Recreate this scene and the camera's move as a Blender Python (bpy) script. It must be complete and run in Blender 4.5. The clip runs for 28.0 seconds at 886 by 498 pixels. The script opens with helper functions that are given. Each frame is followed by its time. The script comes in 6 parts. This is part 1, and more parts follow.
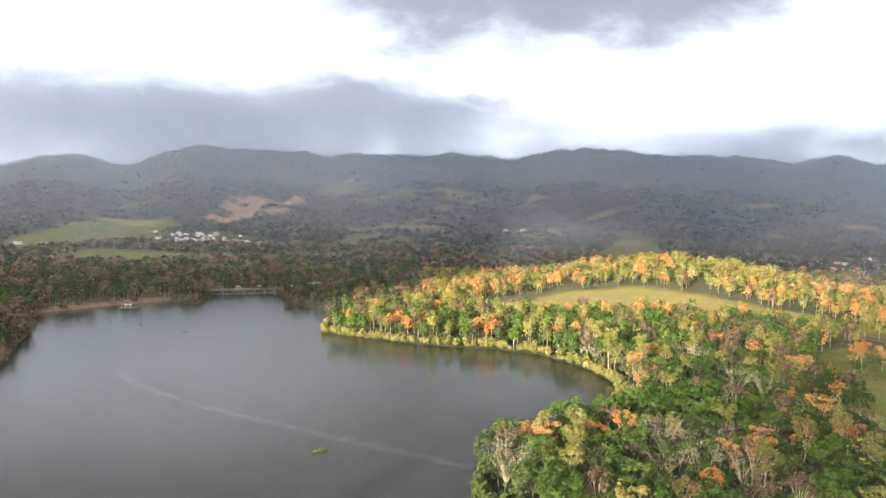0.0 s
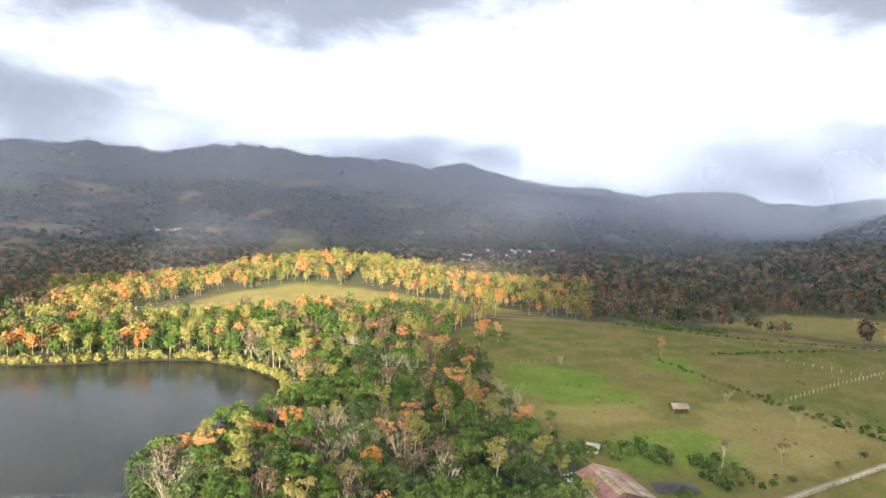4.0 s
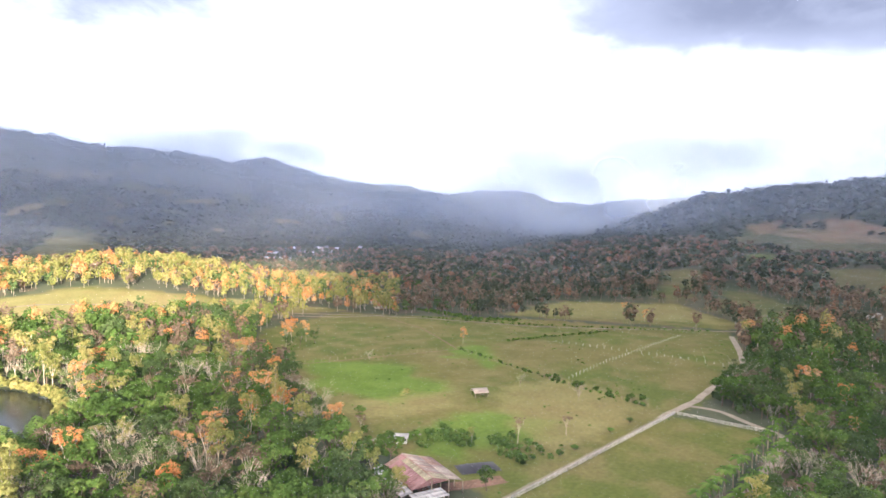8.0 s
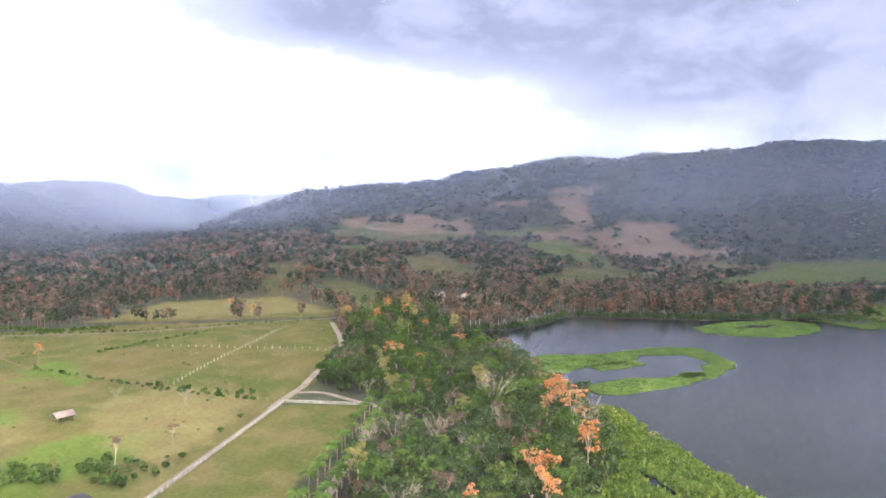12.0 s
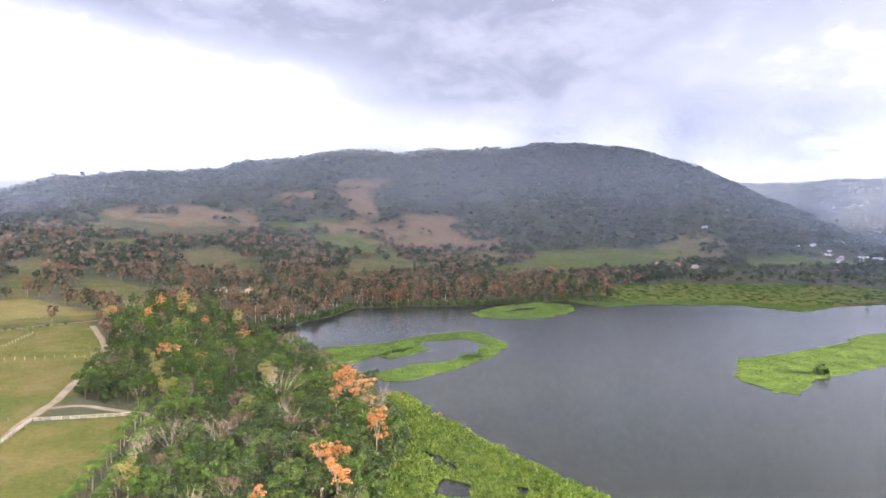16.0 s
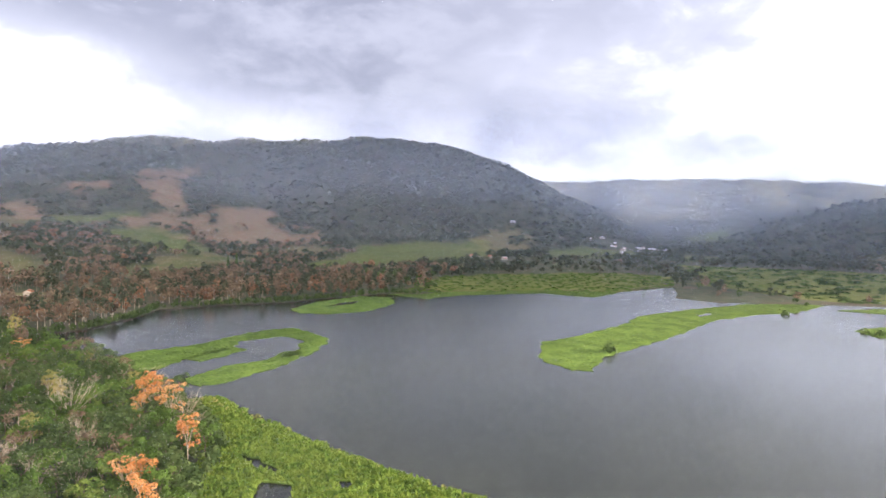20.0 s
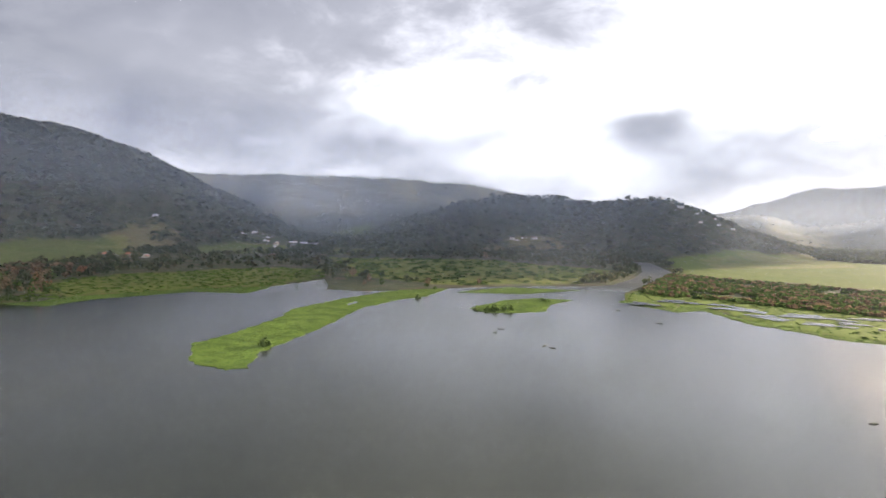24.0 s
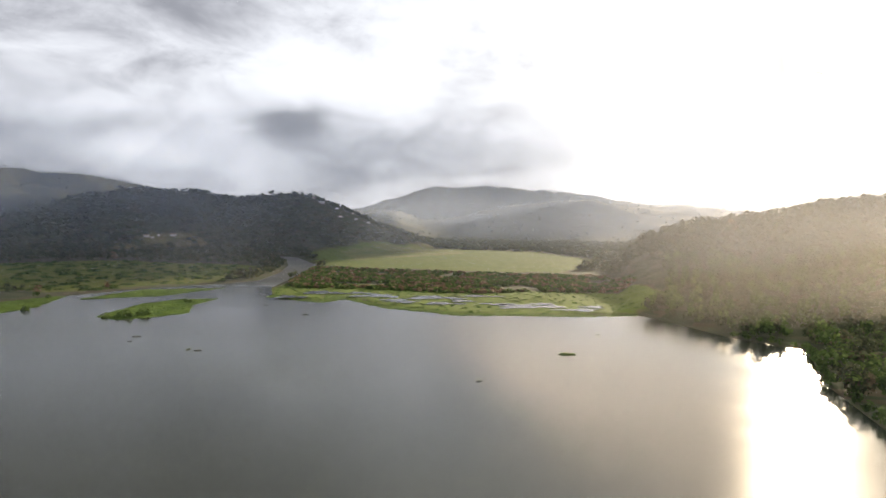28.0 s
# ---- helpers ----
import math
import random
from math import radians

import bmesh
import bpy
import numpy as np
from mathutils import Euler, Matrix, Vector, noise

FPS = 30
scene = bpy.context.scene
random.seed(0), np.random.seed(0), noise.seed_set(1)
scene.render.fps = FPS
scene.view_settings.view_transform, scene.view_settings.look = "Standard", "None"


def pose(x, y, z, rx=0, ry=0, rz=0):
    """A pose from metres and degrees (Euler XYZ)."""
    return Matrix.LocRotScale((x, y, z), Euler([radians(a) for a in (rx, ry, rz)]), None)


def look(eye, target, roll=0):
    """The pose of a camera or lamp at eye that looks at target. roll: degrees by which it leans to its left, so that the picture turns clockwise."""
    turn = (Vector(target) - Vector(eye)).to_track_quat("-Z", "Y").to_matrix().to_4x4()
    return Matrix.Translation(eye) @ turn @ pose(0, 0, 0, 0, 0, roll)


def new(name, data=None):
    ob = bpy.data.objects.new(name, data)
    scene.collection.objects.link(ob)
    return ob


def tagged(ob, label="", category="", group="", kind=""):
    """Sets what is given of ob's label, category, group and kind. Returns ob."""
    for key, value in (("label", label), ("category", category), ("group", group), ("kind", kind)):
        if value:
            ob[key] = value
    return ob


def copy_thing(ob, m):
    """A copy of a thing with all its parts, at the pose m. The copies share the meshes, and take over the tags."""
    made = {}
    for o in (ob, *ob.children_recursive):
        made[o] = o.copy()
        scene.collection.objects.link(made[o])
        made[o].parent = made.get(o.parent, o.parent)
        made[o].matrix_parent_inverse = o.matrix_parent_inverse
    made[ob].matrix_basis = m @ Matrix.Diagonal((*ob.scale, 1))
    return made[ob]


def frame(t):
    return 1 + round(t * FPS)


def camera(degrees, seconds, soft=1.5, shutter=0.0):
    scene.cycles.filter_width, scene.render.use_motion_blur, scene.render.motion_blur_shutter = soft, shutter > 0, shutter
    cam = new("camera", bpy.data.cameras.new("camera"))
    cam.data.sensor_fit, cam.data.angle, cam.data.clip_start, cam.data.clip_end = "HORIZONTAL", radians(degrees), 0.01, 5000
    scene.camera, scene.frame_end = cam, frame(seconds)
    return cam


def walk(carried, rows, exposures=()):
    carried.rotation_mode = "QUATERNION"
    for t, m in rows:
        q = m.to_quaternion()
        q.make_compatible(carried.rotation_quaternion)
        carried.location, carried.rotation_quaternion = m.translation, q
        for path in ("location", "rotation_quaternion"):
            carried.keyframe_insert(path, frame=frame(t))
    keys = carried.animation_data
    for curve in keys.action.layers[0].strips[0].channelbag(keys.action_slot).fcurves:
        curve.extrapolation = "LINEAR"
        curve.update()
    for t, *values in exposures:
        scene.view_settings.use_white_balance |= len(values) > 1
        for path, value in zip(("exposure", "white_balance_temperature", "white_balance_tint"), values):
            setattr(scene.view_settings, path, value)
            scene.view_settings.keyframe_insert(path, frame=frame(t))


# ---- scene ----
cam = camera(70.6, 28.0)
# seconds, yaw, pitch, roll of a camera that hovers 70 m over the lake and turns
PATH = [
    (0.0, -0.10, -2.93, -1.30),
    (0.5, -1.70, -2.97, -1.37),
    (1.0, -3.75, -2.96, -1.37),
    (1.5, -7.22, -2.89, -1.38),
    (2.0, -11.84, -2.82, -1.36),
    (2.5, -17.14, -2.68, -1.33),
    (3.0, -22.04, -2.60, -1.29),
    (3.5, -26.54, -2.51, -1.27),
    (4.0, -30.36, -2.41, -1.25),
    (4.5, -33.28, -2.38, -1.22),
    (6.5, -40.00, -2.40, -1.29),
    (7.0, -41.94, -2.39, -1.24),
    (7.5, -44.52, -2.38, -1.25),
    (8.0, -47.87, -2.35, -1.15),
    (8.5, -51.81, -2.33, -1.12),
    (9.0, -56.84, -2.26, -1.07),
    (9.5, -62.20, -2.18, -1.02),
    (10.0, -67.00, -2.16, -0.86),
    (10.5, -71.23, -2.14, -0.84),
    (11.0, -75.32, -2.14, -0.79),
    (11.5, -79.56, -2.14, -0.77),
    (13.5, -90.05, -2.42, -1.05),
    (14.0, -92.98, -2.43, -0.98),
    (14.5, -96.14, -2.46, -0.98),
    (15.0, -98.70, -2.49, -1.03),
    (15.5, -100.53, -2.56, -1.07),
    (16.0, -102.21, -2.61, -1.02),
    (16.5, -103.78, -2.65, -1.10),
    (17.0, -105.54, -2.69, -1.12),
    (17.5, -108.02, -2.70, -1.20),
    (18.0, -110.23, -2.73, -1.25),
    (18.5, -112.33, -2.76, -1.21),
    (19.0, -114.39, -2.78, -1.29),
    (19.5, -116.53, -2.80, -1.33),
    (20.0, -118.57, -2.82, -1.29),
    (20.5, -120.91, -2.81, -1.37),
    (22.5, -135.44, -2.79, -1.68),
    (23.0, -139.91, -2.71, -1.68),
    (23.5, -144.81, -2.62, -1.54),
    (24.0, -149.61, -2.55, -1.57),
    (24.5, -154.51, -2.46, -1.42),
    (25.0, -159.64, -2.37, -1.31),
    (25.5, -163.57, -2.32, -1.24),
    (26.0, -167.90, -2.31, -1.21),
    (26.5, -173.07, -2.25, -1.09),
    (27.0, -177.75, -2.22, -1.03),
    (27.5, -180.07, -2.25, -0.98),
    (28.0, -181.26, -2.30, -0.98),
]
EYE = (0.0, 0.0, 70.0)
walk(cam, [(t, pose(*EYE, 0, 0, yaw) @ pose(0, 0, 0, 90 + pitch) @ pose(0, 0, 0, 0, 0, -roll)) for t, yaw, pitch, roll in PATH],
     exposures=[(0, 1.96, 6100, 10), (2, 1.88, 6050, 10), (4, 2.02, 5950, 10), (7, 2.33, 5550, 15), (11, 2.68, 5550, 21), (14, 2.8, 5900, 21), (17, 2.8, 6050, 19), (20, 2.68, 6150, 17), (22.5, 2.28, 6300, 14), (25, 1.88, 6450, 12), (28, 1.39, 6500, 10)])

# ---- light ----
SUN_AZ, SUN_EL = 211.5, 12.0          # degrees clockwise from y, degrees above the horizon
sa, se = radians(SUN_AZ), radians(SUN_EL)
SUN_DIR = Vector((math.sin(sa) * math.cos(se), math.cos(sa) * math.cos(se), math.sin(se)))
sun_data = bpy.data.lights.new("sun", "SUN")
sun_data.energy, sun_data.angle, sun_data.color = 5.0, radians(0.9), (1.0, 0.80, 0.55)
sun = new("sun", sun_data)
sun.matrix_world = look(SUN_DIR * 100, (0, 0, 0))


def nodes_of(owner):
    owner.use_nodes = True
    nt = owner.node_tree
    nt.nodes.clear()
    return nt


class Net:
    """Short-hand for building node trees."""

    def __init__(self, owner):
        self.nt = nodes_of(owner)

    def add(self, kind, operation="", use_clamp=False, data_type="", interpolation_type="", attribute_name=""):
        n = self.nt.nodes.new(kind)
        if operation:
            n.operation = operation
        if use_clamp:
            n.use_clamp = True
        if data_type:
            n.data_type = data_type
        if interpolation_type:
            n.interpolation_type = interpolation_type
        if attribute_name:
            n.attribute_name = attribute_name
        return n

    def link(self, a, b):
        self.nt.links.new(a, b)

    def put(self, socket, v):
        if isinstance(v, bpy.types.NodeSocket):
            self.link(v, socket)
        elif isinstance(v, (tuple, list)) and len(v) == 3 and socket.type == "RGBA":
            socket.default_value = (*v, 1)
        else:
            socket.default_value = v

    def math(self, op, a, b=0.0, c=0.0, clamp=False):
        n = self.add("ShaderNodeMath", operation=op, use_clamp=clamp)
        for s, v in zip(n.inputs, (a, b, c)):
            self.put(s, v)
        return n.outputs[0]

    def mix(self, fac, a, b):
        n = self.add("ShaderNodeMix", data_type="RGBA")
        self.put(n.inputs[0], fac), self.put(n.inputs[6], a), self.put(n.inputs[7], b)
        return n.outputs[2]

    def noise(self, vec, scale, detail=4.0, rough=0.55, distort=0.0):
        n = self.add("ShaderNodeTexNoise")
        self.put(n.inputs["Vector"], vec)
        self.put(n.inputs["Scale"], scale), self.put(n.inputs["Detail"], detail)
        self.put(n.inputs["Roughness"], rough), self.put(n.inputs["Distortion"], distort)
        return n.outputs["Fac"]

    def ramp(self, fac, lo, hi, a=0.0, b=1.0):
        n = self.add("ShaderNodeMapRange", interpolation_type="SMOOTHSTEP")
        for s, v in zip(n.inputs[:5], (fac, lo, hi, a, b)):
            self.put(s, v)
        return n.outputs[0]

    def vmath(self, op, a, b=None):
        n = self.add("ShaderNodeVectorMath", operation=op)
        self.put(n.inputs[0], a)
        if b is not None:
            self.put(n.inputs[1], b)
        return n.outputs["Value"] if op == "DOT_PRODUCT" else n.outputs[0]


def heading(az, el):
    a, e = radians(az), radians(el)
    return Vector((math.sin(a) * math.cos(e), math.cos(a) * math.cos(e), math.sin(e)))


world = bpy.data.worlds.new("world")
scene.world = world
w = Net(world)
tex = w.add("ShaderNodeTexCoord").outputs["Generated"]
sky = w.add("ShaderNodeTexSky")
sky.sky_type, sky.sun_disc, sky.sun_elevation, sky.sun_rotation = "NISHITA", False, se, sa
sep = w.add("ShaderNodeSeparateXYZ")
w.link(tex, sep.inputs[0])
up = w.math("MAXIMUM", sep.outputs[2], 0.0)
# cloud layers lie on flat decks, so that they shrink towards the horizon
flat = w.math("DIVIDE", 1.0, w.math("ADD", up, 0.30))
comb = w.add("ShaderNodeCombineXYZ")
w.link(w.math("MULTIPLY", sep.outputs[0], flat), comb.inputs[0])
w.link(w.math("MULTIPLY", sep.outputs[1], flat), comb.inputs[1])
w.link(w.math("MULTIPLY", up, 2.0), comb.inputs[2])
deck = comb.outputs[0]
billow = w.vmath("MULTIPLY", tex, (1.0, 1.0, 2.1))
big = w.math("ADD", w.math("MULTIPLY", w.noise(deck, 1.1, 5.0, 0.5, 0.4), 0.5), w.math("MULTIPLY", w.noise(billow, 2.6, 5.0, 0.5, 0.3), 0.5))
puff = w.noise(billow, 8.0, 7.0, 0.58, 0.35)
cover = w.math("ADD", w.math("MULTIPLY", big, 0.58), w.math("MULTIPLY", puff, 0.42))


def bank(az, el, wide, high, amount):
    """A cloud bank about a heading (amount > 0) or a bright gap (amount < 0)."""
    c = heading(az, el)
    side = heading(az + 90, 0)
    across = w.vmath("DOT_PRODUCT", tex, tuple(side))
    ahead = w.vmath("DOT_PRODUCT", tex, tuple(heading(az, 0)))
    rise = w.math("SUBTRACT", sep.outputs[2], c.z)
    q = w.math("ADD", w.math("POWER", w.math("DIVIDE", across, math.sin(radians(wide))), 2.0),
               w.math("POWER", w.math("DIVIDE", rise, math.sin(radians(high))), 2.0))
    g = w.math("EXPONENT", w.math("MULTIPLY", q, -1.0))
    g = w.math("MULTIPLY", g, w.math("GREATER_THAN", ahead, 0.0))
    return w.math("MULTIPLY", g, amount)


for b in ((-5, 9.0, 13, 3.6, 0.18), (25, 18.5, 24, 4.5, 0.15), (-28, 7.0, 12, 2.5, 0.14), (-20, 15, 15, 4.0, -0.20), (18, 11, 13, 3.2, -0.20),
          (30, 6.0, 10, 1.6, 0.10), (40, 13, 20, 6.0, -0.24), (72, 18.5, 15, 3.6, 0.26), (69, 6.0, 9, 1.8, 0.12), (74, 11.5, 9, 3.0, -0.16),
          (102, 15, 18, 5.5, 0.30), (113, 9, 12, 3.5, 0.18), (128, 8.5, 9, 2.6, 0.15), (87, 11, 5, 2.2, -0.20), (145, 6.8, 9, 1.3, 0.10), (147, 13, 8, 6, -0.14), (163, 11, 11, 6, -0.10), (194, 9, 9, 2.6, -0.06),
          (155, 5.6, 6, 1.5, -0.16), (167.4, 8.8, 3.4, 1.5, 0.20), (159, 6, 10, 3, -0.10), (176, 12.5, 8, 3.0, -0.14), (184, 14, 8, 3.0, 0.06), (110, 32, 30, 12, 0.4), (188, 32, 26, 12, -0.2), (173, 14, 9, 5, -0.10), (150, 15, 14, 6, 0.12), (207, 11, 10, 7.0, -0.26)):
    cover = w.math("ADD", cover, bank(*b))
cover = w.math("ADD", cover, w.ramp(sep.outputs[2], 0.34, 0.62, 0.0, 0.12))
pale = w.mix(w.ramp(cover, 0.34, 0.62), (2.25, 2.30, 2.45, 1), (0.84, 0.86, 0.96, 1))
dark = w.mix(w.ramp(puff, 0.34, 0.66), (0.41, 0.43, 0.52, 1), (0.62, 0.64, 0.73, 1))
cloud = w.mix(w.ramp(cover, 0.52, 0.78), pale, dark)
# the sun's aureole behind thin cloud
near_sun = w.vmath("DOT_PRODUCT", tex, tuple(SUN_DIR))
aura = w.math("POWER", w.math("MAXIMUM", near_sun, 0.0), 60.0)
aura2 = w.math("POWER", w.math("MAXIMUM", near_sun, 0.0), 12.0)
warm = w.add("ShaderNodeVectorMath", operation="SCALE")
warm.inputs[0].default_value = (1.0, 0.86, 0.62)
w.link(w.math("ADD", w.math("MULTIPLY", aura, 6.0), w.math("MULTIPLY", aura2, 0.6)), warm.inputs["Scale"])
cloud = w.vmath("ADD", cloud, warm.outputs[0])
# the gaps in the cloud glow more towards the sun
gap = w.math("MULTIPLY", w.ramp(cover, 0.36, 0.2), w.math("POWER", w.math("MAXIMUM", near_sun, 0.0), 1.5))
cloud = w.mix(w.math("MULTIPLY", gap, 0.8), cloud, (4.6, 4.5, 4.3, 1))
bg_sky, bg_cloud = w.add("ShaderNodeBackground"), w.add("ShaderNodeBackground")
w.link(sky.outputs[0], bg_sky.inputs[0])
bg_sky.inputs[1].default_value = 0.034
w.link(cloud, bg_cloud.inputs[0])
bg_cloud.inputs[1].default_value = 0.18
mixed = w.add("ShaderNodeMixShader")
mixed.inputs[0].default_value = 0.93
w.link(bg_sky.outputs[0], mixed.inputs[1]), w.link(bg_cloud.outputs[0], mixed.inputs[2])
w.link(mixed.outputs[0], w.add("ShaderNodeOutputWorld").inputs[0])


# ---- materials ----
def plain(name, color, rough=0.8, metal=0.0, vary=0.25, scale=1.0, bump=0.0, second=None, spec=0.3):
    """Painted, wooden, metal or earthen surface with stains at two scales."""
    m = bpy.data.materials.new(name)
    n = Net(m)
    pos = n.add("ShaderNodeNewGeometry").outputs["Position"]
    info = n.add("ShaderNodeObjectInfo").outputs["Random"]
    grain = n.noise(pos, 3.0 * scale, 5)
    stain = n.noise(pos, 0.35 * scale, 3)
    dark = tuple(c * (1 - vary) for c in color)
    light = second or tuple(min(1, c * (1 + vary)) for c in color)
    f = n.math("ADD", n.math("MULTIPLY", grain, 0.5), n.math("MULTIPLY", stain, 0.5))
    col = n.mix(n.ramp(f, 0.36, 0.64), (*dark, 1), (*light, 1))
    hsv = n.add("ShaderNodeHueSaturation")
    n.link(col, hsv.inputs["Color"])
    n.link(n.math("ADD", n.math("MULTIPLY", info, 0.3), 0.85), hsv.inputs["Value"])
    p = n.add("ShaderNodeBsdfPrincipled")
    n.link(hsv.outputs[0], p.inputs["Base Color"])
    p.inputs["Roughness"].default_value, p.inputs["Metallic"].default_value = rough, metal
    p.inputs["Specular IOR Level"].default_value = spec
    if bump:
        b = n.add("ShaderNodeBump")
        b.inputs["Strength"].default_value, b.inputs["Distance"].default_value = bump, 0.05
        n.link(grain, b.inputs["Height"]), n.link(b.outputs[0], p.inputs["Normal"])
    n.link(p.outputs[0], n.add("ShaderNodeOutputMaterial").inputs[0])
    return m


def foliage(name, a, b, c, through_light=0.4):
    """Leaves: three colours, mixed tree by tree, clump by clump and leaf by leaf; some light comes through."""
    m = bpy.data.materials.new(name)
    n = Net(m)
    geo = n.add("ShaderNodeNewGeometry")
    info = n.add("ShaderNodeObjectInfo").outputs["Random"]
    tint = n.add("ShaderNodeAttribute", attribute_name="tint").outputs["Fac"]
    clump = n.noise(geo.outputs["Position"], 0.33, 2)
    tree = n.math("FRACT", n.math("ADD", info, tint))
    f = n.math("ADD", n.math("MULTIPLY", tree, 0.55), n.math("MULTIPLY", n.ramp(clump, 0.3, 0.7), 0.45))
    col = n.mix(n.ramp(f, 0.1, 0.55), (*a, 1), (*b, 1))
    col = n.mix(n.ramp(f, 0.55, 0.95), col, (*c, 1))
    hsv = n.add("ShaderNodeHueSaturation")
    n.link(col, hsv.inputs["Color"])
    n.link(n.math("ADD", n.math("MULTIPLY", geo.outputs["Random Per Island"], 0.4), 0.8), hsv.inputs["Value"])
    d, t = n.add("ShaderNodeBsdfDiffuse"), n.add("ShaderNodeBsdfTranslucent")
    n.link(hsv.outputs[0], d.inputs[0]), n.link(hsv.outputs[0], t.inputs[0])
    x = n.add("ShaderNodeMixShader")
    x.inputs[0].default_value = through_light
    n.link(d.outputs[0], x.inputs[1]), n.link(t.outputs[0], x.inputs[2])
    n.link(x.outputs[0], n.add("ShaderNodeOutputMaterial").inputs[0])
    return m


LEAF_GREEN = foliage("leaf_green", (0.058, 0.104, 0.024), (0.09, 0.154, 0.035), (0.14, 0.195, 0.048))
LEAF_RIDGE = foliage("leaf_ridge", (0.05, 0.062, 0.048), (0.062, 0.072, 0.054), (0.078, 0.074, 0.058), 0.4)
LEAF_MARSH = foliage("leaf_marsh", (0.052, 0.092, 0.024), (0.068, 0.115, 0.029), (0.095, 0.132, 0.036), 0.35)
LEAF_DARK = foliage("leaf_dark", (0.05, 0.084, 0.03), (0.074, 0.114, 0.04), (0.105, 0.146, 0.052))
# yellow-green leaves, paled further: sunlight is put into their colour
LEAF_SUN_YELLOW = foliage("leaf_sun_yellow", (0.16, 0.18, 0.05), (0.235, 0.235, 0.075), (0.33, 0.28, 0.11))
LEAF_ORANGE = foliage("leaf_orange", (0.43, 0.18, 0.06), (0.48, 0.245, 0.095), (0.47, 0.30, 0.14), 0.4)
LEAF_BROWN = foliage("leaf_brown", (0.125, 0.1, 0.07), (0.165, 0.125, 0.085), (0.21, 0.155, 0.1), 0.4)
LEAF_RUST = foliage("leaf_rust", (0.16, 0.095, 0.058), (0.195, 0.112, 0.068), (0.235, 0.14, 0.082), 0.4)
LEAF_REED = foliage("leaf_reed", (0.075, 0.135, 0.024), (0.13, 0.195, 0.034), (0.26, 0.28, 0.065), 0.35)
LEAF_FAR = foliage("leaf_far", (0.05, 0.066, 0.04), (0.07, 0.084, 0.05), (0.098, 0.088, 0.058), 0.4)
BARK_PALE = plain("bark_pale", (0.42, 0.37, 0.28), 0.9, vary=0.35)
BARK_MID = plain("bark_mid", (0.21, 0.175, 0.125), 0.9, vary=0.35)
BARK_BARE = plain("bark_bare", (0.36, 0.32, 0.24), 0.9, vary=0.3)
BARK_DARK = plain("bark_dark", (0.13, 0.10, 0.07), 0.9, vary=0.35)


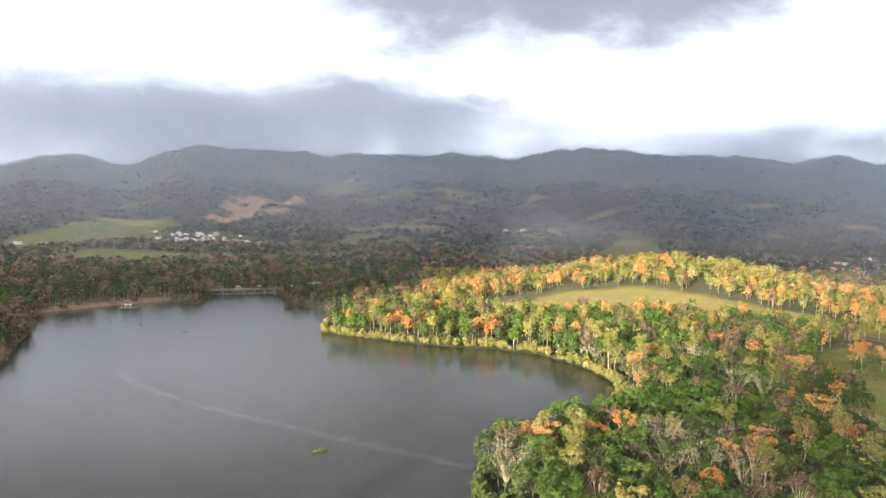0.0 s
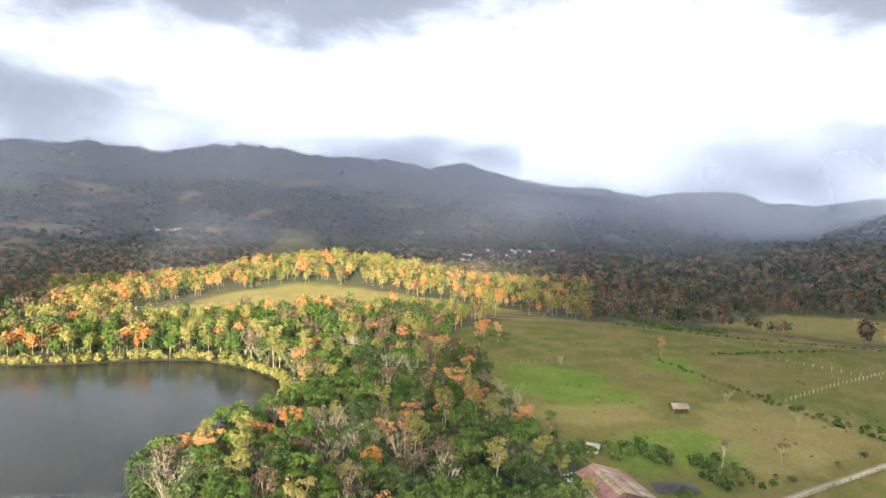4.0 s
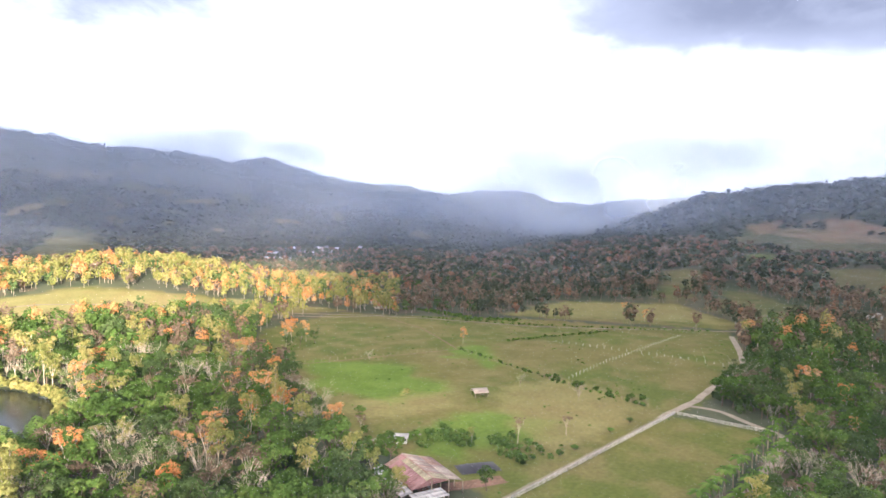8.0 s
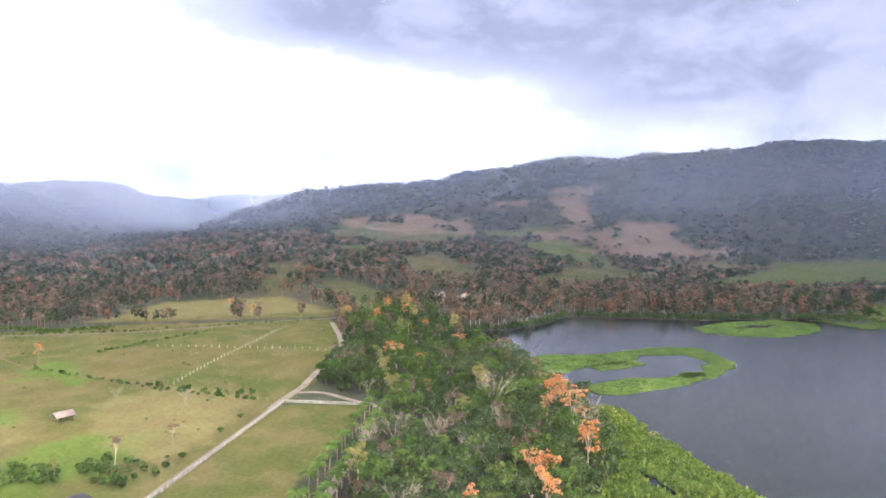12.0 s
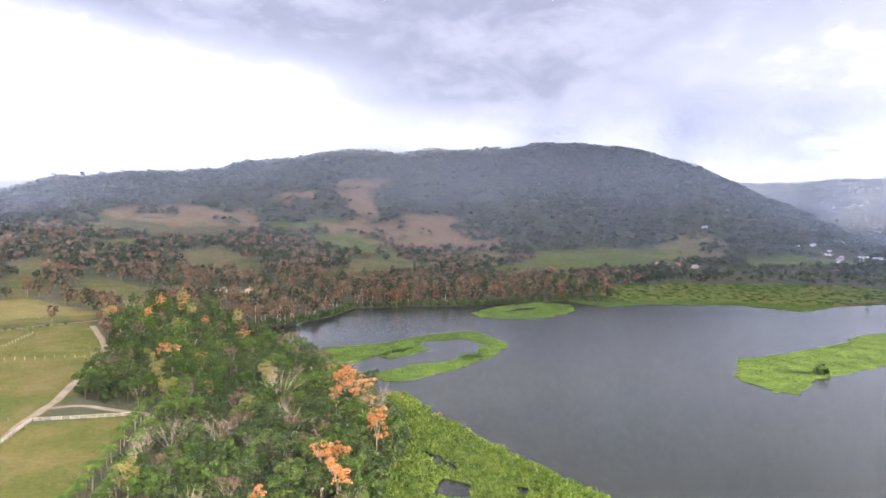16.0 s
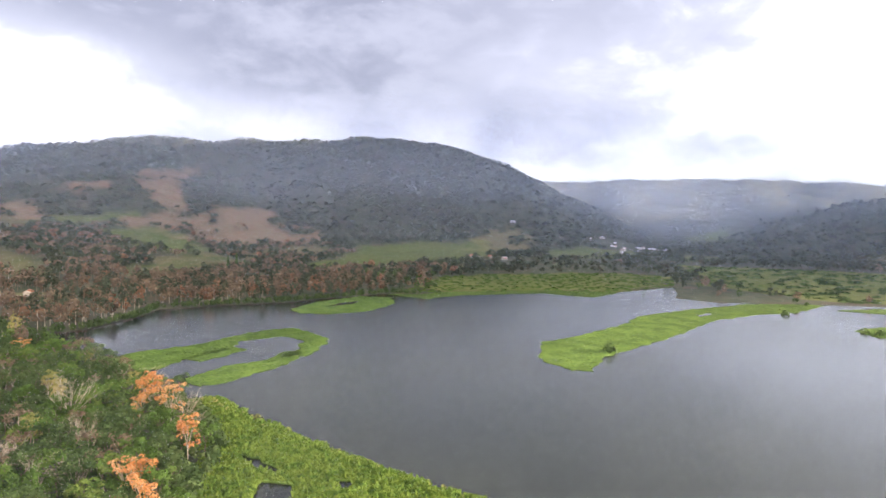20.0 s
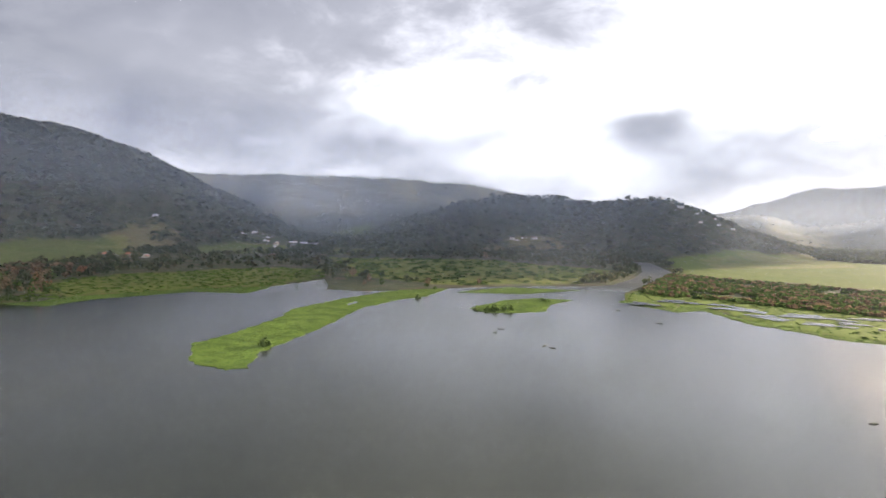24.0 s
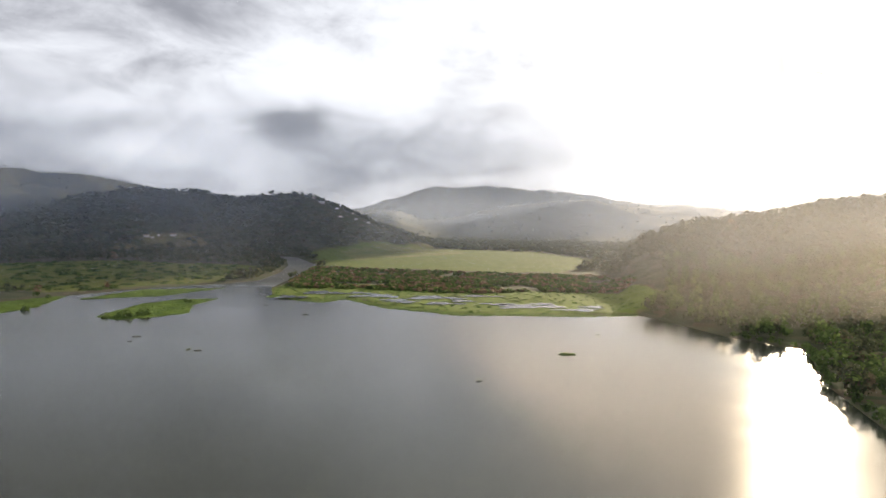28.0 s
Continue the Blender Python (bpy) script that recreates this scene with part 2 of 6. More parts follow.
def ground_material():
    m = bpy.data.materials.new("ground_cover")
    n = Net(m)
    pos = n.add("ShaderNodeNewGeometry").outputs["Position"]
    cover_of = n.add("ShaderNodeAttribute", attribute_name="cover")
    cov, lush = cover_of.outputs["Color"], cover_of.outputs["Alpha"]
    s = n.add("ShaderNodeSeparateColor")
    n.link(cov, s.inputs[0])
    fine, mid, wide = n.noise(pos, 0.9, 5), n.noise(pos, 0.06, 5), n.noise(pos, 0.012, 4, 0.5, 0.6)
    # woods seen from afar: rounded crowns side by side, in mixed greens and dry-season browns
    crown = n.add("ShaderNodeTexVoronoi")
    crown.inputs["Scale"].default_value = 0.085
    n.link(pos, crown.inputs["Vector"])
    shade = n.add("ShaderNodeSeparateColor")
    n.link(crown.outputs["Color"], shade.inputs[0])
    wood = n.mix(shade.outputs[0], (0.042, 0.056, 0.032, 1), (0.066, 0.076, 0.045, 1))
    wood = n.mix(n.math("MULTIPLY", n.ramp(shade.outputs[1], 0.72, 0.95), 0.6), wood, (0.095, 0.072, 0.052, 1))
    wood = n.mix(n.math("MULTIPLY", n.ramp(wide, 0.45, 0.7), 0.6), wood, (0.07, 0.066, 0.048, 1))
    tops = n.math("SUBTRACT", 1.0, n.math("MULTIPLY", crown.outputs["Distance"], 1.2))
    grass = n.mix(n.ramp(wide, 0.35, 0.62), (0.076, 0.098, 0.02, 1), (0.104, 0.102, 0.03, 1))
    grass = n.mix(n.math("MULTIPLY", n.ramp(mid, 0.42, 0.66), 0.7), grass, (0.128, 0.108, 0.046, 1))
    grass = n.mix(n.math("MULTIPLY", lush, 0.85), grass, (0.082, 0.138, 0.018, 1))
    dry = n.mix(n.ramp(mid, 0.35, 0.65), (0.21, 0.17, 0.075, 1), (0.18, 0.17, 0.065, 1))
    bare = n.mix(n.ramp(mid, 0.3, 0.7), (0.25, 0.145, 0.085, 1), (0.19, 0.15, 0.085, 1))
    col = n.mix(s.outputs[0], wood, grass)
    col = n.mix(s.outputs[1], col, dry)
    col = n.mix(s.outputs[2], col, bare)
    hsv = n.add("ShaderNodeHueSaturation")
    n.link(col, hsv.inputs["Color"])
    open_land = n.math("MAXIMUM", n.math("MAXIMUM", s.outputs[0], s.outputs[1]), s.outputs[2])
    grain = n.math("MULTIPLY", n.math("SUBTRACT", fine, 0.5), n.math("MULTIPLY", open_land, 0.9))
    n.link(n.math("ADD", grain, n.math("ADD", n.math("MULTIPLY", mid, 0.5), 0.75)), hsv.inputs["Value"])
    p = n.add("ShaderNodeBsdfPrincipled")
    n.link(hsv.outputs[0], p.inputs["Base Color"])
    p.inputs["Roughness"].default_value, p.inputs["Specular IOR Level"].default_value = 0.95, 0.1
    b = n.add("ShaderNodeBump")
    b.inputs["Distance"].default_value = 0.3
    n.link(n.math("MULTIPLY", open_land, 0.5), b.inputs["Strength"])
    b2 = n.add("ShaderNodeBump")
    b2.inputs["Distance"].default_value = 4.0
    n.link(n.math("MULTIPLY", n.math("SUBTRACT", 1.0, open_land), 0.10), b2.inputs["Strength"])
    n.link(tops, b2.inputs["Height"]), n.link(b2.outputs[0], b.inputs["Normal"])
    n.link(fine, b.inputs["Height"]), n.link(b.outputs[0], p.inputs["Normal"])
    n.link(p.outputs[0], n.add("ShaderNodeOutputMaterial").inputs[0])
    return m


def water_material():
    m = bpy.data.materials.new("lake_water")
    n = Net(m)
    pos = n.add("ShaderNodeNewGeometry").outputs["Position"]
    ripple = n.noise(pos, 0.35, 0)
    swell = n.noise(pos, 0.08, 1)
    calm = n.noise(pos, 0.006, 4, 0.55, 0.8)
    h = n.math("ADD", n.math("MULTIPLY", ripple, 0.006), n.math("MULTIPLY", swell, 0.004))
    h = n.math("ADD", h, n.math("MULTIPLY", n.noise(pos, 1.1, 1), 0.004))
    b = n.add("ShaderNodeBump")
    b.inputs["Distance"].default_value = 1.0
    n.link(n.ramp(calm, 0.35, 0.65, 0.03, 0.08), b.inputs["Strength"])
    n.link(h, b.inputs["Height"])
    p = n.add("ShaderNodeBsdfPrincipled")
    murk = n.mix(n.ramp(calm, 0.3, 0.7), (0.016, 0.021, 0.017, 1), (0.024, 0.029, 0.022, 1))
    n.link(murk, p.inputs["Base Color"])
    # the river runs in ripples; the lake lies calm
    place = n.add("ShaderNodeSeparateXYZ")
    n.link(pos, place.inputs[0])
    n.link(n.math("ADD", n.ramp(calm, 0.35, 0.65, 0.15, 0.22), n.ramp(place.outputs[1], -760, -620, 0.35, 0.0)), p.inputs["Roughness"])
    p.inputs["IOR"].default_value = 1.33
    n.link(b.outputs[0], p.inputs["Normal"])
    n.link(p.outputs[0], n.add("ShaderNodeOutputMaterial").inputs[0])
    return m


def cloud_material(name, white):
    m = bpy.data.materials.new(name)
    n = Net(m)
    d, t = n.add("ShaderNodeBsdfDiffuse"), n.add("ShaderNodeBsdfTranslucent")
    d.inputs[0].default_value = t.inputs[0].default_value = (white, white, white * 1.02, 1)
    x = n.add("ShaderNodeMixShader")
    x.inputs[0].default_value = 0.88
    n.link(d.outputs[0], x.inputs[1]), n.link(t.outputs[0], x.inputs[2])
    n.link(x.outputs[0], n.add("ShaderNodeOutputMaterial").inputs[0])
    return m


def veil_material(name, tone):
    """See-through sheet with the haze's tone as its colour: mostly clear, the rest scatters the light that falls on it.
    """
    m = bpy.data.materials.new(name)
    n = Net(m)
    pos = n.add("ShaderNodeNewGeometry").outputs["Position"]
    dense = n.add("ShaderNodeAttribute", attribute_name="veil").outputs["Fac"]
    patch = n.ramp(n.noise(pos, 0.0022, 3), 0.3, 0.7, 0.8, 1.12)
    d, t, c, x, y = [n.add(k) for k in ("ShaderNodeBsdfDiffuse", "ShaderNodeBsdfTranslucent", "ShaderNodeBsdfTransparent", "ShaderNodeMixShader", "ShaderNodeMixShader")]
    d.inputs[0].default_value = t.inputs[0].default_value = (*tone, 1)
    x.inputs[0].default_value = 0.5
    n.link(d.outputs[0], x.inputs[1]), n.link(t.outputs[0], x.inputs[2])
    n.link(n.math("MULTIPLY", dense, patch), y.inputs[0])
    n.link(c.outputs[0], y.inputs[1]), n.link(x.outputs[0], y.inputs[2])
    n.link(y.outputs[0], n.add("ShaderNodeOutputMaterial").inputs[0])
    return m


HAZE_VEIL, GLOW_VEIL = veil_material("haze_veil", (0.60, 0.72, 1.0)), veil_material("glow_veil", (0.96, 0.92, 0.84))
GROUND, WATER = ground_material(), water_material()
SHADE_CLOUD, THIN_CLOUD = cloud_material("shade_cloud", 0.9), cloud_material("pale_cloud", 0.97)
ROAD = plain("gravel_road", (0.2, 0.175, 0.135), 0.95, vary=0.25, scale=0.6, bump=0.4)
DIRT = plain("trodden_dirt", (0.15, 0.125, 0.085), 0.95, vary=0.3, scale=0.5, bump=0.3)
WHITE = plain("white_paint", (0.55, 0.53, 0.48), 0.6, vary=0.12)
TIMBER = plain("grey_timber", (0.27, 0.22, 0.16), 0.9, vary=0.3, bump=0.3)
RED_TIN = plain("rusty_red_tin", (0.25, 0.12, 0.115), 0.6, 0.0, vary=0.3, scale=0.8, second=(0.33, 0.19, 0.18))
RUST_TIN = plain("rust_tin", (0.24, 0.125, 0.085), 0.65, 0.0, vary=0.4, scale=0.8, second=(0.30, 0.22, 0.18))
OCHRE_TIN = plain("mossy_tin", (0.27, 0.245, 0.16), 0.65, 0.0, vary=0.3, scale=0.8)
GREY_TIN = plain("zinc_tin", (0.30, 0.30, 0.30), 0.5, 0.0, vary=0.25, scale=0.8)
PALE_TIN = plain("pale_zinc", (0.42, 0.42, 0.42), 0.5, 0.0, vary=0.18, scale=0.8)
TILE = plain("clay_roof", (0.40, 0.15, 0.09), 0.85, vary=0.35)
WALL = plain("plaster", (0.48, 0.44, 0.37), 0.85, vary=0.2)
DARKGLASS = plain("window_dark", (0.03, 0.035, 0.04), 0.15, vary=0.2, spec=0.5)
CONCRETE = plain("concrete", (0.22, 0.21, 0.19), 0.9, vary=0.3, bump=0.3)
STONE = plain("riprap", (0.115, 0.085, 0.062), 0.95, vary=0.4, bump=0.5)
EARTH = plain("bare_earth", (0.15, 0.09, 0.06), 0.95, vary=0.3, scale=0.6, bump=0.3)
DUSTY_TIN = plain("dusty_tin", (0.27, 0.205, 0.175), 0.6, 0.0, vary=0.35, scale=0.6, second=(0.33, 0.29, 0.24))
STEEL = plain("painted_steel", (0.45, 0.36, 0.10), 0.5, vary=0.25)
HULL = plain("hull_paint", (0.20, 0.24, 0.27), 0.5, vary=0.3)
DRIFT = plain("driftwood", (0.07, 0.06, 0.045), 0.95, vary=0.4)
SHEET = plain("black_cover", (0.03, 0.03, 0.035), 0.6, vary=0.3)
FOAM = plain("foam", (0.22, 0.23, 0.23), 0.6, vary=0.1)


# ---- the lie of the land ----
def area(*pts):
    return np.array(pts, float)


LAKE_WEST = area((-175, 210), (-192, 271), (-216, 317), (-236, 363), (-262, 402), (-267, 417), (-252, 441), (-232, 464), (-218, 485),
                 (-184, 472), (-191, 514), (-184, 527), (-166, 538), (-143, 542), (-124, 500), (-115, 462), (-93, 465), (-70, 440))
LAKE_NORTH = area((-58, 410), (-70, 385), (-71, 369), (-51, 356), (-25, 344), (-3, 337), (28, 332), (53, 320), (70, 290), (76, 265), (73, 248),
                  (65, 222), (41, 200), (22, 185), (12, 165), (10, 150), (18, 130), (45, 98), (78, 62), (105, 28), (128, -15))
LAKE_EAST = area((161, -19), (188, -30), (209, -31), (241, -25), (270, -15), (300, -5), (339, 12), (371, 36), (402, 54), (411, 32), (418, 9),
                 (450, -17), (489, -35), (494, -76), (494, -127), (501, -148), (523, -230), (507, -251), (518, -287), (504, -362), (495, -396), (464, -453))
LAKE_RIVER = area((471, -511), (483, -554), (430, -500), (408, -471), (372, -483), (345, -520), (317, -577), (286, -625), (259, -657), (225, -690), (200, -735),
                  (202, -852), (222, -992), (250, -1104), (300, -1240), (264, -1245), (222, -1126), (184, -1023), (172, -872), (170, -798), (165, -660), (148, -593))
LAKE_SOUTH = area((96, -551), (97, -598), (74, -587), (55, -554), (35, -527), (4, -510), (-23, -488), (-61, -489), (-117, -488), (-169, -496), (-181, -446),
                  (-195, -392), (-219, -358), (-206, -327), (-181, -279), (-173, -251), (-161, -212), (-175, -120), (-190, 0), (-172, 120))
LAKE = np.concatenate((LAKE_WEST, LAKE_NORTH, LAKE_EAST, LAKE_RIVER, LAKE_SOUTH))


def inside(poly, x, y):
    r = np.zeros(x.shape, bool)
    px, py = poly[:, 0], poly[:, 1]
    qx, qy = np.roll(px, 1), np.roll(py, 1)
    for ax, ay, bx, by in zip(px, py, qx, qy):
        if ay != by:
            r ^= ((ay > y) != (by > y)) & (x < (bx - ax) * (y - ay) / (by - ay) + ax)
    return r


def gap(poly, x, y, closed=True):
    """Distance to the polygon's edge."""
    best = np.full(x.shape, 1e9)
    n = len(poly)
    for i in range(n if closed else n - 1):
        a, b = poly[i], poly[(i + 1) % n]
        d = b - a
        t = np.clip(((x - a[0]) * d[0] + (y - a[1]) * d[1]) / max(1e-9, d @ d), 0, 1)
        best = np.minimum(best, np.hypot(x - a[0] - t * d[0], y - a[1] - t * d[1]))
    return best


def shore(x, y):
    """Metres from the waterline: positive on land."""
    return np.where(inside(LAKE, x, y), -1.0, 1.0) * gap(LAKE, x, y)


RNG = np.random.default_rng(7)
WAVES = [(RNG.uniform(0, 6.28), RNG.uniform(0, 6.28), k) for k in (1, 1, 1.9, 2.1, 3.7, 4.1, 7.3, 8.1, 13.0, 15.1)]


def rough(x, y, size):
    """Smooth unevenness between about -1 and 1."""
    z = 0.0
    for turn, phase, k in WAVES:
        u = (x * math.cos(turn) + y * math.sin(turn)) * k * 6.28 / size
        v = (y * math.cos(turn) - x * math.sin(turn)) * k * 6.28 / size
        z = z + np.sin(u + phase + 1.3 * np.sin(v * 0.7 + phase * 2)) * np.cos(v * 0.6 + phase) / k
    return z / 2.2


def smooth(t):
    t = np.clip(t, 0, 1)
    return t * t * (3 - 2 * t)


# each range of hills: bearings, angle of its crest over the hover point, distances of crest and foot
NORTH = dict(az=(-62, -45, -35, -33, -30.5, -28, -26, -24, -21, -18.6, -10, 0, 6, 10, 16, 20, 26, 29, 32, 36, 42, 47.6, 52, 58),
             el=(3.0, 2.8, 2.8, 3.7, 4.1, 3.5, 3.6, 4.6, 5.2, 4.9, 5.1, 5.0, 5.2, 5.7, 5.8, 5.5, 5.4, 4.7, 4.7, 4.0, 3.2, 2.4, 1.0, -1.0),
             crest=(3700, 3900), foot=(1250, 1500))
SHOULDER = dict(az=(-60, -36, -24, -14, -9, -2, 4, 12, 20, 28, 36, 44, 52), el=(0.2, 0.6, 0.9, 1.9, 2.2, 2.0, 1.4, 1.8, 1.5, 1.1, 0.3, -0.3, -1.6),
                crest=(2500, 2400), foot=(1350, 1500))
GORGE = dict(az=(40, 44, 48, 51, 55, 58, 61, 65, 68, 72, 80), el=(0, 1.0, 2.5, 3.1, 2.9, 1.9, 1.85, 2.4, 2.5, 2.7, 1.0), crest=(4700, 4700), foot=(3300, 3300))
EAST = dict(az=(60, 63, 66, 70.7, 76.8, 83, 88, 95, 100, 104, 110, 115.5, 118, 121, 123.3, 126.4, 129.5, 132.5, 135, 138.5),
            el=(-0.8, 0.0, 1.0, 2.5, 3.3, 4.1, 4.9, 5.6, 5.9, 6.25, 6.3, 6.15, 6.0, 5.85, 5.4, 3.9, 2.2, 0.8, -0.6, -2.2), crest=(2700, 2100), foot=(900, 1260))
KNOLLS = dict(az=(50, 55, 62, 69, 77, 84.5, 92, 100, 108), el=(-3.2, -2.0, -1.1, -1.0, -0.9, -1.8, -2.5, -3.4, -4.2), crest=(1500, 1100), foot=(560, 540))
SOUTHEAST = dict(az=(120, 127.5, 134, 140.7, 147, 152, 156, 162, 170), el=(2.0, 3.2, 3.5, 3.7, 3.5, 3.1, 2.4, 1.2, -0.5), crest=(4300, 4500), foot=(2500, 2700))
TWIN = dict(az=(139, 142.8, 146, 150, 154, 158, 161.4, 165.5, 169.5, 172.6, 175.5, 178.8, 182), el=(-2.4, -1.4, -0.1, 1.2, 2.05, 2.2, 1.9, 2.25, 2.15, 0.95, -0.2, -1.4, -2.6),
            crest=(1750, 1800), foot=(1230, 1300))
SOUTH = dict(az=(166, 173.8, 177, 179.5, 183, 187, 190, 194.7, 198.5, 203, 212), el=(0, 0.9, 1.2, 0.4, 0.6, 1.75, 2.1, 2.4, 2.0, 1.6, 1.0), crest=(3500, 3800), foot=(2400, 2400))
FAR_SOUTH = dict(az=(170, 175, 179.9, 184, 187, 192, 198, 206), el=(0.3, 1.8, 3.1, 3.3, 3.4, 3.0, 2.2, 1.0), crest=(4600, 4600), foot=(3900, 3900))
HEADLAND = dict(az=(196, 199, 201.8, 203.6, 208.2, 210.2, 214, 216.4, 225, 240, 262, 290, 305), el=(-4, -1.5, -0.2, 0.2, 1.0, 1.7, 2.2, 2.3, 3.5, 4.5, 4.5, 3.5, 2.5), crest=(950, 1500), foot=(470, 330))
RANGES = (NORTH, SHOULDER, GORGE, EAST, KNOLLS, SOUTHEAST, TWIN, SOUTH, FAR_SOUTH, HEADLAND)


def height(x, y):
    """The ground's height above the lake."""
    x, y = np.asarray(x, float), np.asarray(y, float)
    d = np.hypot(x, y)
    az = np.degrees(np.arctan2(x, y))
    az = np.where(az < -62, az + 360, az)
    s = shore(x, y)
    z = np.clip(s * 0.14, -2.5, 0.7) + np.where(s > 8, 0.25 * rough(x, y, 160), 0)
    z = z + smooth((d - 700) / 900) * 6 * smooth((s - 4) / 30)
    # a grassy knoll at the neck of the peninsula
    z = z + 26 * np.exp(-((x - 225) / 120) ** 2 - ((y - 605) / 125) ** 2)
    # spurs and gullies that run down the slopes
    lump = rough(x, y, 1100) + 0.55 * (1 - 2 * np.abs(rough(x + 300, y - 150, 760))) + 0.12 * rough(x + 300, y, 300)
    for r in RANGES:
        lo, hi = r["az"][0], r["az"][-1]
        u = np.clip((az - lo) / (hi - lo), 0, 1)
        far = r["crest"][0] + (r["crest"][1] - r["crest"][0]) * u + 120 * rough(x * 0.5, y * 0.5, 1500)
        near = r["foot"][0] + (r["foot"][1] - r["foot"][0]) * u
        el = np.interp(az, r["az"], r["el"])
        top = 70 + far * np.tan(np.radians(el))
        fade = smooth((az - lo) / 6 + 0.0) * smooth((hi - az) / 6 + 0.0)
        t = (d - near) / (far - near)
        up = smooth(t) * 0.55 + np.clip(t, 0, 1) ** 1.15 * 0.45
        body = np.where(t <= 1, up, 1 - 0.35 * np.clip(t - 1, 0, 2))
        hill = top * body * (1 + 0.20 * lump * np.clip(t, 0, 1) * np.clip(1.15 - t, 0, 1) * 2.2)
        hill = hill + 8 * rough(x, y, 210) * smooth(t * 2)
        hill = np.where((az >= lo) & (az <= hi) & (t > 0), hill * np.where(top > 0, np.minimum(1, fade * 4), 0), 0)
        z = np.maximum(z, np.where(s > 10, hill + 0.7, z))
    return z


# land cover: meadows, dry ground (the last patch also paints in sunlight), bare earth
PASTURES = (area((127, 147), (132, 165), (145, 210), (167, 256), (180, 300), (215, 345), (300, 372), (322, 335), (378, 270), (440, 138), (424, 128), (366, 106), (322, 90), (240, 88), (150, 88), (124, 92)),
            area((124, 92), (228, 90), (232, 60), (226, 57), (120, 56)),
            area((40, 430), (60, 500), (110, 540), (175, 525), (240, 470), (300, 400), (310, 375), (262, 385), (205, 404), (160, 428), (110, 434), (70, 424)),
            area((385, 285), (500, 300), (560, 220), (480, 140), (446, 142)))
DRY_SUNNY = (area((540, 96), (600, 98), (606, 34), (548, 28)), area((145, 185), (160, 185), (186, 166), (176, 152), (150, 158)), area((196, 150), (222, 160), (246, 140), (240, 104), (190, 96), (160, 98), (176, 128)),
       area((390, 290), (498, 296), (552, 220), (478, 145)), area((18, 478), (42, 515), (62, 500), (40, 470)), area((75, 470), (100, 500), (110, 490), (88, 470)),
       area((50, 440), (66, 500), (112, 536), (172, 520), (236, 468), (292, 402), (262, 392), (205, 410), (160, 434), (110, 440)))
FAR_PASTURES = (area((-842, 1192), (-875, 1485), (-877, 1613), (-730, 1676), (-637, 1524), (-638, 1172), (-663, 937)),
                area((-506, 809), (-586, 1043), (-455, 1002), (-321, 981), (-146, 1135), (-121, 1013), (-300, 868), (-442, 773)),
                area((-258, 1284), (-219, 1702), (-147, 1235)), area((-496, 2401), (-425, 2561), (-277, 2686), (-298, 2297), (-428, 2219)),
                area((-349, 2871), (-132, 3225), (41, 3116), (86, 2731), (-214, 2796)), area((-247, 2399), (-96, 2410), (-95, 2154), (-185, 2188)),
                area((1320, 6), (1335, -112), (1161, -160), (1045, -164), (925, -78)), area((1433, 91), (1466, -70), (1420, -81), (1357, 64)),
                area((759, -169), (931, -307), (1150, -447), (1145, -612), (1120, -722), (943, -619), (809, -391), (748, -277)),
                area((1020, -787), (1035, -910), (1012, -1044), (841, -867), (883, -692)), area((885, -1041), (787, -1106), (712, -1020), (763, -882)),
                area((1762, -2036), (1802, -2394), (1000, -1335), (1383, -1654)), area((1007, 297), (1039, 255), (920, 229), (934, 268)))
SHORE_GREENS = (area((520, -240), (660, -362), (655, -451), (627, -618), (560, -640), (483, -554), (464, -453), (504, -362)),
                area((253, -1304), (14, -1604), (-260, -1494), (-330, -1190), (-200, -905), (-27, -912), (49, -925), (116, -933), (180, -1010)),
                area((330, -590), (480, -600), (700, -820), (500, -1000), (250, -950), (230, -720)))
CROPS = (area((792, -4), (1022, -141), (862, -176), (746, -166), (657, -32)), area((931, 188), (949, 100), (707, 39), (734, 131)),
         area((813, 347), (765, 260), (554, 213), (553, 237)), area((553, 193), (669, 213), (651, 157), (551, 98), (506, 142)),
         area((283, 1211), (486, 1696), (538, 1621), (479, 1266), (276, 957)), area((1565, 449), (1402, 101), (1050, 180), (1120, 390)))
FAR_DRY = (area((1137, -199), (1158, -358), (1103, -396), (929, -287), (837, -179)), area((1072, -632), (1235, -808), (1226, -844), (1113, -845), (978, -755), (1017, -691)),
           area((178, -1326), (-23, -1700), (-87, -1371), (139, -1107)), area((-226, 1749), (-40, 1924), (55, 1619), (-24, 1192), (-137, 1238)),
           area((-32, 2428), (245, 2351), (128, 2152), (-48, 2187)), area((185, 1746), (326, 1742), (320, 1629), (168, 1579)), area((612, 2473), (862, 2559), (923, 2358), (674, 2374)),
           area((603, -1197), (584, -1332), (485, -1367), (457, -1291)))
FAR_BARE = (area((-652, 1682), (-704, 2063), (-608, 2152), (-567, 2047), (-540, 1746), (-571, 1652)), area((-533, 1840), (-525, 2206), (-460, 2164), (-440, 2045), (-478, 1872)),
            area((1565, 449), (1634, 291), (1548, 226), (1551, 125), (1402, 101), (1374, 278), (1475, 412)), area((1483, 633), (1417, 492), (1099, 390), (967, 413)),
            area((1755, -68), (1813, -231), (1620, -163), (1450, -186), (1428, -132), (1562, -74), (1628, -35)), area((1658, 78), (1644, -21), (1604, -34), (1587, 61)),
            area((1398, -18), (1502, -206), (1437, -318), (1347, -389), (1182, -388), (1163, -269), (1189, -164), (1319, -52)))
